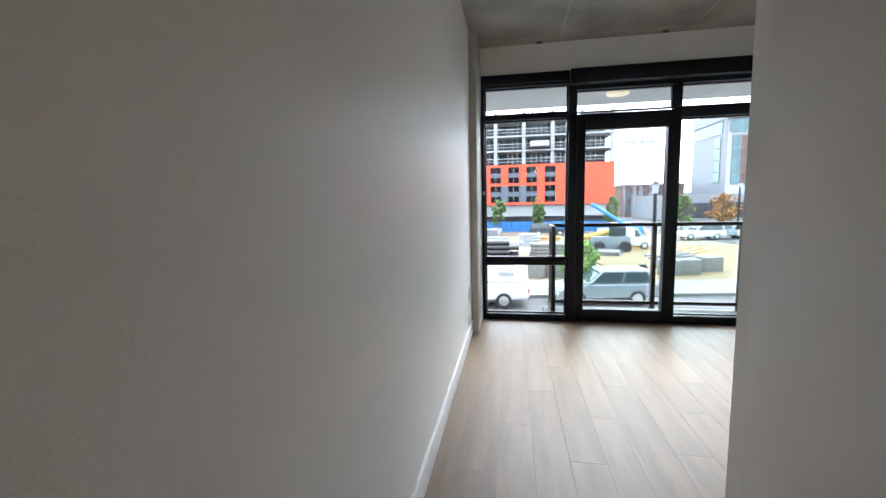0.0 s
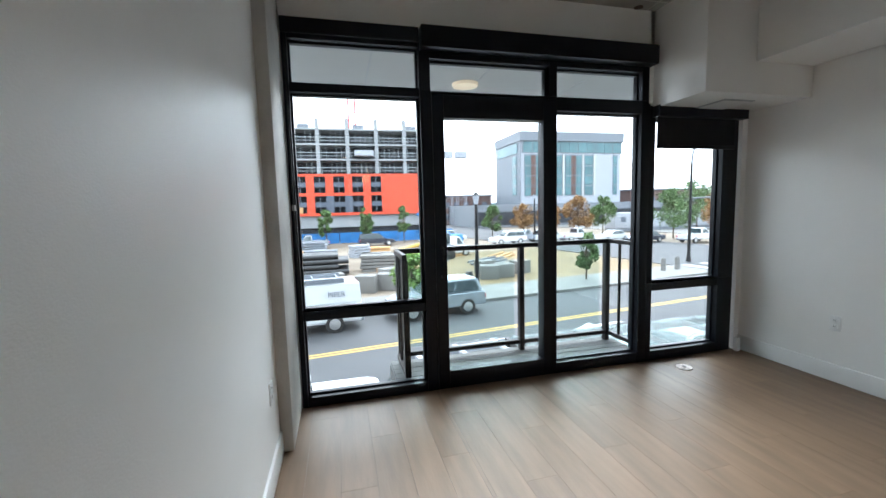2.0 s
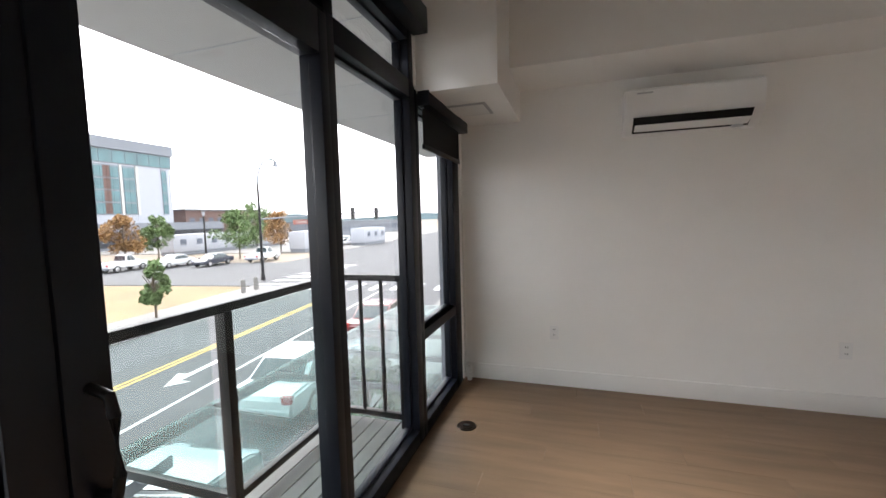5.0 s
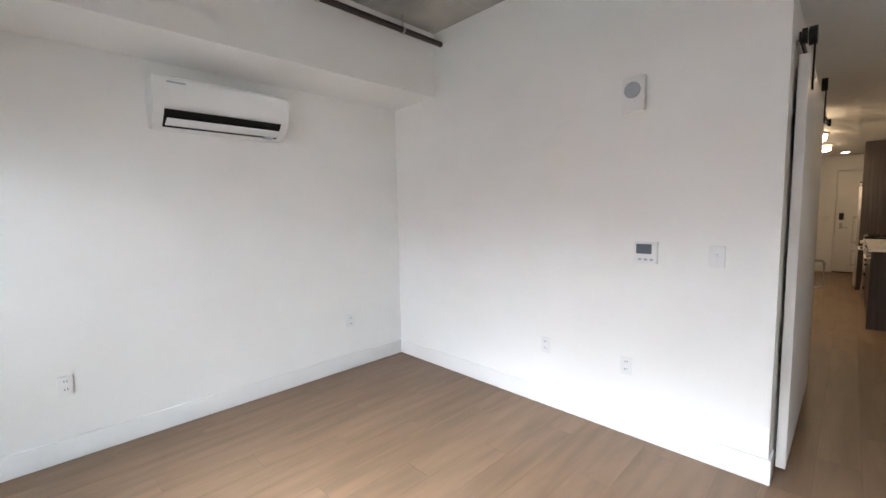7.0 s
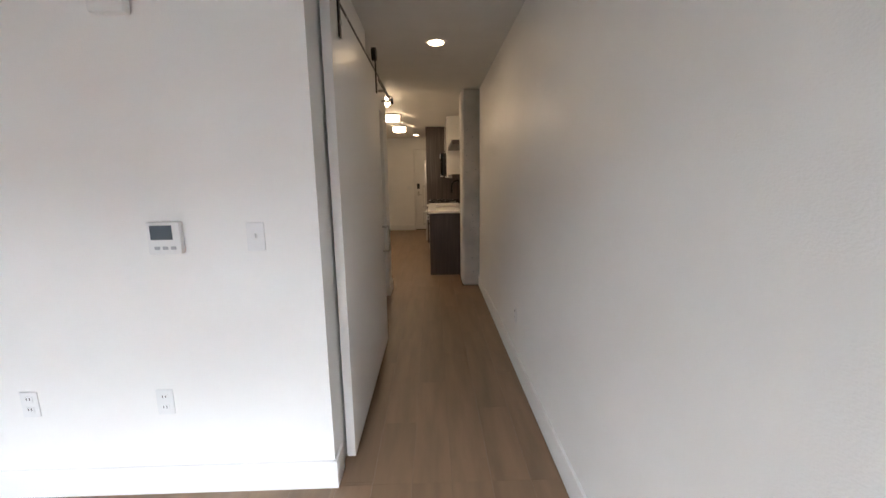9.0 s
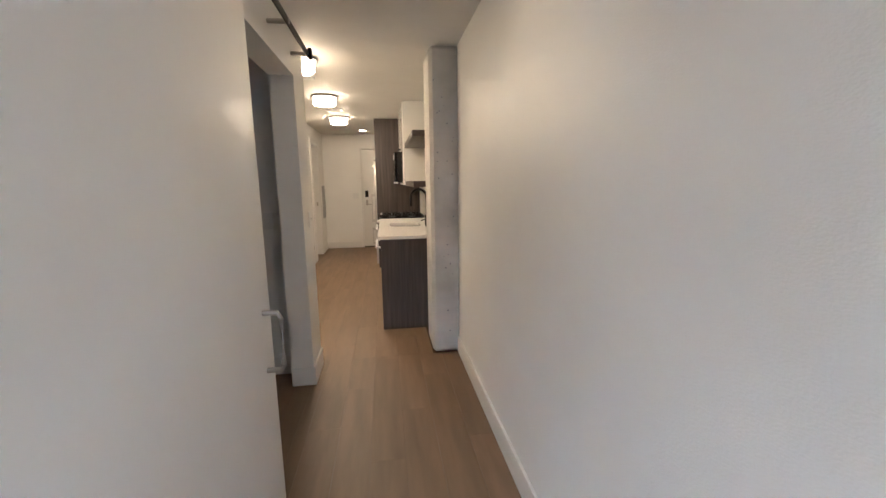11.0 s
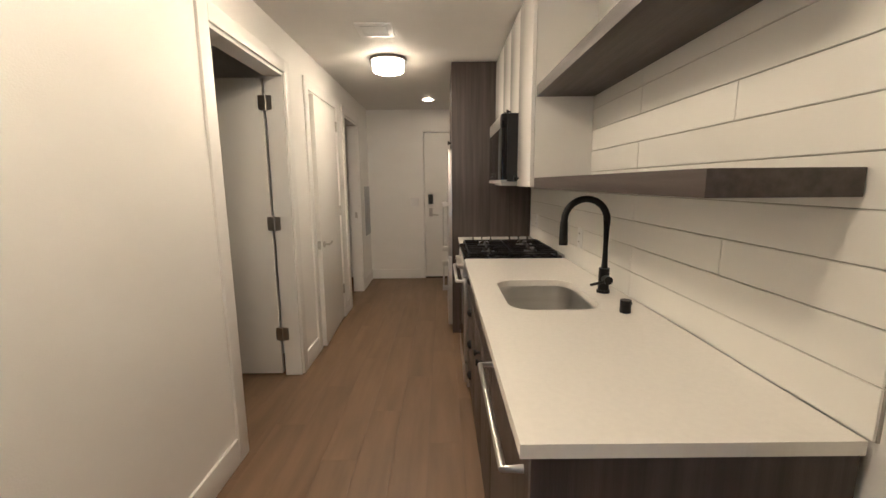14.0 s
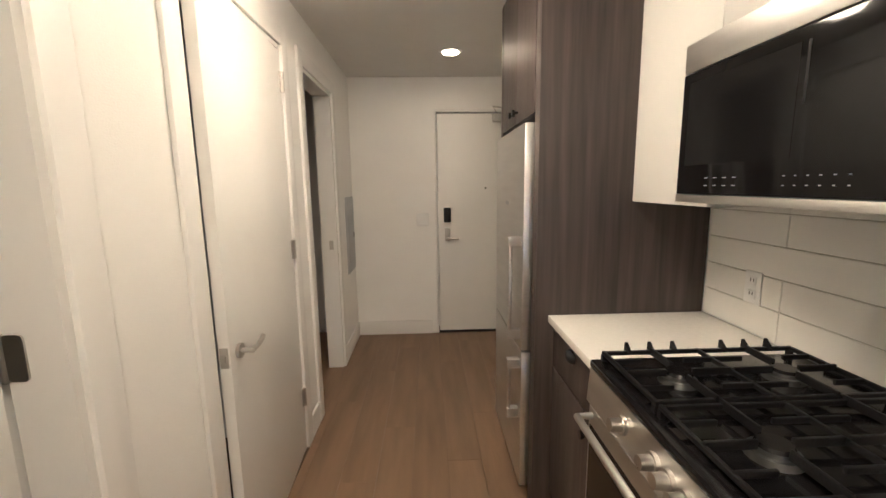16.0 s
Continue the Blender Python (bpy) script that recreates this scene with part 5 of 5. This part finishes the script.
for i in range(bays + 1):
    x = BX1 - 8.2 - i * pitch
    part("sheathing_pier", B(x - 1.25, x, 0, 0.3, 4.75, 7.55), BLUEGREY if i % 5 in (2, 3) else ORANGE, cb)
    part("sheathing_pier", B(x - 1.25, x, 0, 0.3, 8.05, 10.75), ORANGE, cb)
    for z0, z1 in ((5.75, 6.55), (9.0, 9.75)):
        part("spandrel", B(x - pitch, x - 1.25, 0.08, 0.3, z0, z1), BLUEGREY, cb)
    part("window_mullion", B(x - 2.2, x - 2.12, 0.1, 0.25, 4.75, 10.75), METALP, cb)
for i, x in enumerate((-13.5, -7.4)):
    part("plywood_infill", B(x, x + 1.8, 0.05, 0.2, 4.75, 5.75), WOODY, cb)
fl = [o1 + 0.0, o1 + 2.45, o1 + 4.9, top]
for z in fl[1:]:
    part("floor_slab", B(BX0, BX1, 0.0, 16, z - 0.28, z), CONCB, cb)
for i in range(11):
    x = BX1 - 0.5 - i * 4.75
    part("concrete_column", B(x - 0.3, x + 0.3, 0.1, 0.7, o1, top + 1.6), CONCB, cb)
st = bmesh.new()
for z0, z1 in zip(fl, fl[1:]):
    for i in range(62):
        x = BX1 - 0.6 - i * 0.8
        if (i * 7 + int(z0)) % 5 != 0:
            box(st, x - 0.035, x + 0.035, 0.8, 0.9, z0, z1 - 0.28)
    box(st, BX0, BX1, 0.05, 0.1, z0 + 0.95, z0 + 1.05)
    box(st, BX0, BX1, 0.05, 0.1, z0 + 0.45, z0 + 0.52)
tagged(part("studs_and_guardrail", st, STEELG, cb), kind="stuff")
for x in (-18, -6, 3, 12, 14.5):
    part("roof_unit", B(x, x + 1.8, 2, 4, top, top + 1.0), METALP, cb)
part("loading_platform", box(bmesh.new(), 3.0, 6.0, -1.6, 0.4, fl[1] + 0.35, fl[1] + 1.2), LIGHTP, cb, "white loading platform")
cr = thing("tower_crane", (3.6, 88, ST), "red tower crane behind the unfinished building", "crane")
bm = bmesh.new()
for sx in (-0.7, 0.7):
    for sy in (-0.7, 0.7):
        box(bm, sx - 0.13, sx + 0.13, sy - 0.13, sy + 0.13, 0, 36)
for i in range(22):
    s = 1 if i % 2 else -1
    tube(bm, [(-0.7 * s, -0.7, 1.6 * i), (0.7 * s, -0.7, 1.6 * i + 1.6)], 0.08, 5)
part("mast", bm, RED, cr)
part("jib", box(bmesh.new(), -5, 4, -0.6, 0.6, 36, 37.2), RED, cr)
part("counterweight", B(-4, -1.2, -0.9, 0.9, 33.5, 36), RED, cr)

# ---- hotel ----
ht = thing("hotel_building", (46.4, 97, ST), "grey hotel block with teal window bands", "building")
part("podium", B(-14, 40, -5, 30, 0, 5.6), METALP, ht)
# dim rooms behind the podium glass are put into its dark colour
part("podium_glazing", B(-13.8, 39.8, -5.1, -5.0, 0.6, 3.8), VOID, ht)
part("tower", B(0, 30, 0.3, 17, 5.6, 24.0), LIGHTP, ht)
part("side_wall", B(-0.25, 0, 0.3, 17, 5.6, 24.0), METALP, ht)
part("parapet", B(-0.5, 30.6, -0.2, 17.2, 21.9, 24.3), METALP, ht)
for i in range(11):
    part("top_window", B(0.6 + i * 2.68, 0.6 + i * 2.68 + 2.45, 0.12, 0.3, 19.0, 21.7), TEAL, ht)
part("top_frame", B(0.2, 30.3, 0.2, 0.3, 18.8, 21.9), METALP, ht)
for x, cols in ((1.0, 4), (6.9, 4), (12.8, 4), (18.7, 2), (27.6, 1)):
    wc = 1.22
    part("window_bay", B(x - 0.12, x + cols * wc + 0.12, 0.22, 0.3, 7.6, 18.5), METALP, ht)
    for w in range(cols):
        brown = cols == 4 and w in (1, 2)
        for f in range(4):
            xa = x + w * wc
            if brown:
                part("bay_panel", B(xa + (0.5 if w == 1 else 0.02), xa + (1.2 if w == 1 else 0.72), 0.14, 0.26, 7.8 + f * 2.66, 10.2 + f * 2.66), BRICKD, ht)
            part("window", B(xa + (0.0 if not brown or w == 1 else 0.74), xa + (wc - 0.04 if not brown or w == 2 else 0.48), 0.12, 0.3, 7.8 + f * 2.66, 10.1 + f * 2.66), TEAL, ht)
    if cols > 1:
        part("pier", B(x + cols * wc + 0.2, x + cols * wc + 0.7, 0.02, 0.3, 7.6, 18.6), LINEW, ht)
for f in range(4):
    part("side_window", B(-0.4, -0.25, 2.5, 5.0, 8.0 + f * 2.65, 10.2 + f * 2.65), TEAL, ht)
part("side_top_glazing", B(-0.4, -0.25, 2.0, 15, 18.9, 21.5), TEAL, ht)
for n, x, y, w, dp, h, mt, lab in (("brick_building", 30, 118, 16, 14, 8.5, BRICKD, "long dark brown brick building in the distance"), ("brick_building", 82, 100, 26, 16, 8.8, BRICKD, "dark brown brick building beyond the hotel"),
                                   ("warehouse", 110, 72, 50, 20, 4.5, METALP, "low grey warehouse in the distance")):
    o = thing(n, (x, y, ST), lab, "building")
    part("wall", B(0, w, 0, dp, 0, h), mt, o)
    part("roof", B(-0.4, w + 0.4, -0.4, dp + 0.4, h, h + 0.4), METALP, o)
    for i in range(int(w / 3)):
        for z in (1.5, 5.0):
            if z + 1.8 < h:
                part("window", B(1 + i * 3, 2.6 + i * 3, -0.06, 0.0, z, z + 1.8), BLUEGREY, o)
o = thing("lattice_tower", (32.5, 112, ST), "tall lattice bridge tower in the distance, paled for haze", "tower")
bm = bmesh.new()
for sx in (-3.4, -0.8, 0.8, 3.4):
    for sy in (-0.8, 0.8):
        box(bm, sx - 0.07, sx + 0.07, sy - 0.07, sy + 0.07, 0, 20)
for i in range(9):
    for b in (-3.4, 0.8):
        tube(bm, [(b, -0.8, i * 2.2), (b + 2.6, -0.8, i * 2.2 + 2.2)], 0.05, 5)
# pale LIGHTP on lattice and heads paints in the haze of distance
part("lattice", bm, LIGHTP, o)
for b in (-2.1, 2.1):
    part("head", B(b - 1.6, b + 1.6, -1.2, 1.2, 19.3, 21.0), LIGHTP, o)
for x, y, w in ((55, 42.5, 11), (70, 40, 9), (48, 62, 26)):
    o = thing("site_trailer", (x, y, ST), "long white site office trailer", "trailer", "trailers")
    part("body", box(bmesh.new(), 0, w, 0, 3, 0.6, 3.4, bevel=0.05), LIGHTP, o)
    part("skirt", B(0.1, w - 0.1, 0.1, 2.9, 0.0, 0.6), METALP, o)
    for i in range(int(w / 3)):
        part("window", B(1.2 + i * 3, 2.3 + i * 3, -0.03, 0.0, 1.7, 2.6), BLUEGREY, o)

# ---- building-site clutter ----
fn = thing("site_fence", (0, 63, ST), "blue mesh site fence on posts", "fence")
for i in range(16):
    part("fence_panel", B(-30 + i * 3, -27.1 + i * 3, 0, 0.04, 0.1, 1.7), BLUE, fn)
pp = thing("pipe_stack", (-2.6, 31.5, ST), "stack of long black plastic pipes", "pipe stack")
for lay, n in enumerate((8, 8, 7, 6)):
    for i in range(n):
        part("pipe", cyl(bmesh.new(), (-3.2, i * 0.40 + lay * 0.2, 0.3 + lay * 0.38), (3.2 - (lay % 2) * 0.8, i * 0.40 + lay * 0.2, 0.3 + lay * 0.38), 0.19, seg=14), BLKPIPE, pp)
rng = random.Random(11)
for i in range(26):
    x, y = rng.uniform(-16, 14), rng.uniform(33, 56)
    mt = rng.choice((WOODY, LIGHTP, PAVE, METALP, BRICKD, CONCB))
    o = thing("material_stack", (x, y, ST), {"plywood": "stack of tan timber boards on the site"}.get(mt.name, "stack of grey building materials on the site"), "building materials", "site stacks", rng.uniform(-25, 25))
    L = rng.uniform(1.6, 4.5)
    for k in range(rng.randint(2, 5)):
        j = rng.uniform(-0.12, 0.12)
        part("layer", box(bmesh.new(), -L / 2 + j, L / 2 + j, -0.7, 0.7, 0.02 - 0.08 + k * 0.28, 0.24 - 0.08 + k * 0.28, bevel=0.02), mt, o)
for x, y in ((1.5, 24.5), (2.9, 24.8), (3.2, 27), (-0.5, 26), (10, 25.5), (11.2, 25.8), (10.6, 28), (13, 27)):
    o = thing("concrete_block", (x, y, ST), "pale concrete block stacked on the site", "concrete block", "concrete blocks", rng.uniform(-20, 20))
    part("block", box(bmesh.new(), -0.65, 0.65, -0.5, 0.5, -0.06, 1.0, bevel=0.04), PAVE, o)
    part("lifting_loop", tube(bmesh.new(), [(-0.1, 0, 0.98), (-0.08, 0, 1.1), (0.08, 0, 1.1), (0.1, 0, 0.98)], 0.015, 6), METALP, o)
for i in range(5):
    x, y = 5 + i * 2.6, 33 + (i % 3) * 3
    o = thing("cable_reel" if i % 2 else "panel_stack", (x, y, ST), "bundle of grey steel and boards on the dirt", "building materials", "site stacks", i * 12)
    for k in range(6):
        part("bar", box(bmesh.new(), -2.2, 2.2, -0.9 + k * 0.3, -0.75 + k * 0.3, -0.05 + (k % 3) * 0.16, 0.10 + (k % 3) * 0.16), METALP if i % 2 else WOODY, o)
bl = thing("boom_lift", (14.5, 52, ST), "blue boom lift with raised arm", "lift")
part("chassis", box(bmesh.new(), -1.5, 1.5, -1, 1, 0.3, 1.5, bevel=0.1), BLUE, bl)
part("boom", tube(bmesh.new(), [(0, 0, 1.4), (-4.5, 0, 4.4)], 0.22, 8), BLUE, bl)
part("wheel", cyl(bmesh.new(), (-1, -1.1, 0.35), (-1, 1.1, 0.35), 0.42, seg=16), TYRE, bl)
tl = thing("telehandler", (9.2, 38, ST), "yellow telehandler with lowered boom", "telehandler")
part("chassis", box(bmesh.new(), -1.8, 1.6, -1, 1, 0.4, 1.5, bevel=0.1), METALP, tl)
part("boom", tube(bmesh.new(), [(1.4, 0, 2.2), (-4.2, 0, 0.9)], 0.25, 8), YELLOW, tl)
part("cab", box(bmesh.new(), -0.2, 1.2, -0.9, 0.0, 1.5, 2.6, bevel=0.06), CARGLASS, tl)
for x in (-1.2, 1.1):
    part("wheel", cyl(bmesh.new(), (x, -1.1, 0.5), (x, 1.1, 0.5), 0.55, seg=18), TYRE, tl)
# far hills
bm = bmesh.new()
prev = None
for i in range(61):
    a = radians(-20 + i * 2.5)
    x, y = 1400 * math.sin(a), 1400 * math.cos(a)
    h = 22 + 22 * noise.noise(Vector((i * 0.17, 3, 0))) + 10 * noise.noise(Vector((i * 0.5, 9, 0)))
    cur = (bm.verts.new((x, y, ST - 1)), bm.verts.new((x, y, ST + max(6, h))), bm.verts.new((x * 1.1, y * 1.1, ST - 1)))
    if prev:
        bm.faces.new((prev[0], cur[0], cur[1], prev[1]))
        bm.faces.new((prev[1], cur[1], cur[2], prev[2]))
    prev = cur
fixed("backdrop", bm, HILL, "blue-grey wooded hills on the horizon", "hills")

# ---- pieces of floor and backsplash ----
def planks():
    """Planks 0.18 wide along y with staggered ends, cut to the rooms' outline."""
    cache = {}
    W, L = 0.182, 1.22
    rooms = ((-0.33, 0.708, YB, 2.19), (0.708, 3.652, YB, 2.19), (-0.33, 0.80, -4.483, YB), (-0.115, 1.50, -10.30, -4.483),
             (0.80, 3.60, -4.305, YB - 0.12), (1.50, 3.20, -7.62, -4.435), (1.50, 2.15, -10.40, -8.76))
    rng = random.Random(5)
    for x0, x1, y0, y1 in rooms:
        i = math.floor(x0 / W)
        while i * W < x1:
            off = (i * 0.37) % 1.0 * L
            a, b = max(i * W, x0), min((i + 1) * W, x1)
            k = math.floor((y0 - off) / L)
            while off + k * L < y1:
                c, e = max(off + k * L, y0), min(off + (k + 1) * L, y1)
                if b - a > 0.01 and e - c > 0.01:
                    key = (round(b - a, 3), round(e - c, 3))
                    if key not in cache:
                        cache[key] = mesh("plank", B(-key[0] / 2 + 0.0006, key[0] / 2 - 0.0006, -key[1] / 2 + 0.0006, key[1] / 2 - 0.0006, -0.006, 0.0), FLOOR)
                    ob = new("plank", cache[key])
                    ob.location = ((a + b) / 2, (c + e) / 2, 0)
                    ob.parent = sub
                k += 1
            i += 1


planks()
back = fixed("backsplash", B(XK - 0.012, XK - 0.006, -8.05, -5.09, CT, HC), GROUT, "white tile board backsplash with thin joints", "backsplash")
rows = 14
hh = (HC - CT) / rows
for r in range(rows):
    cuts = [-8.05, *((-7.69, -6.09) if r % 4 in (0, 1, 3) else (-6.92, -5.55)), -5.09]
    for a, b in zip(cuts, cuts[1:]):
        ob = new("tile", mesh("tile", box(bmesh.new(), XK - 0.006, XK, a + 0.001, b - 0.001, CT + r * hh + 0.0015, CT + (r + 1) * hh - 0.0015, bevel=0.0015, seg=1), SPLASH))
        ob.parent = back
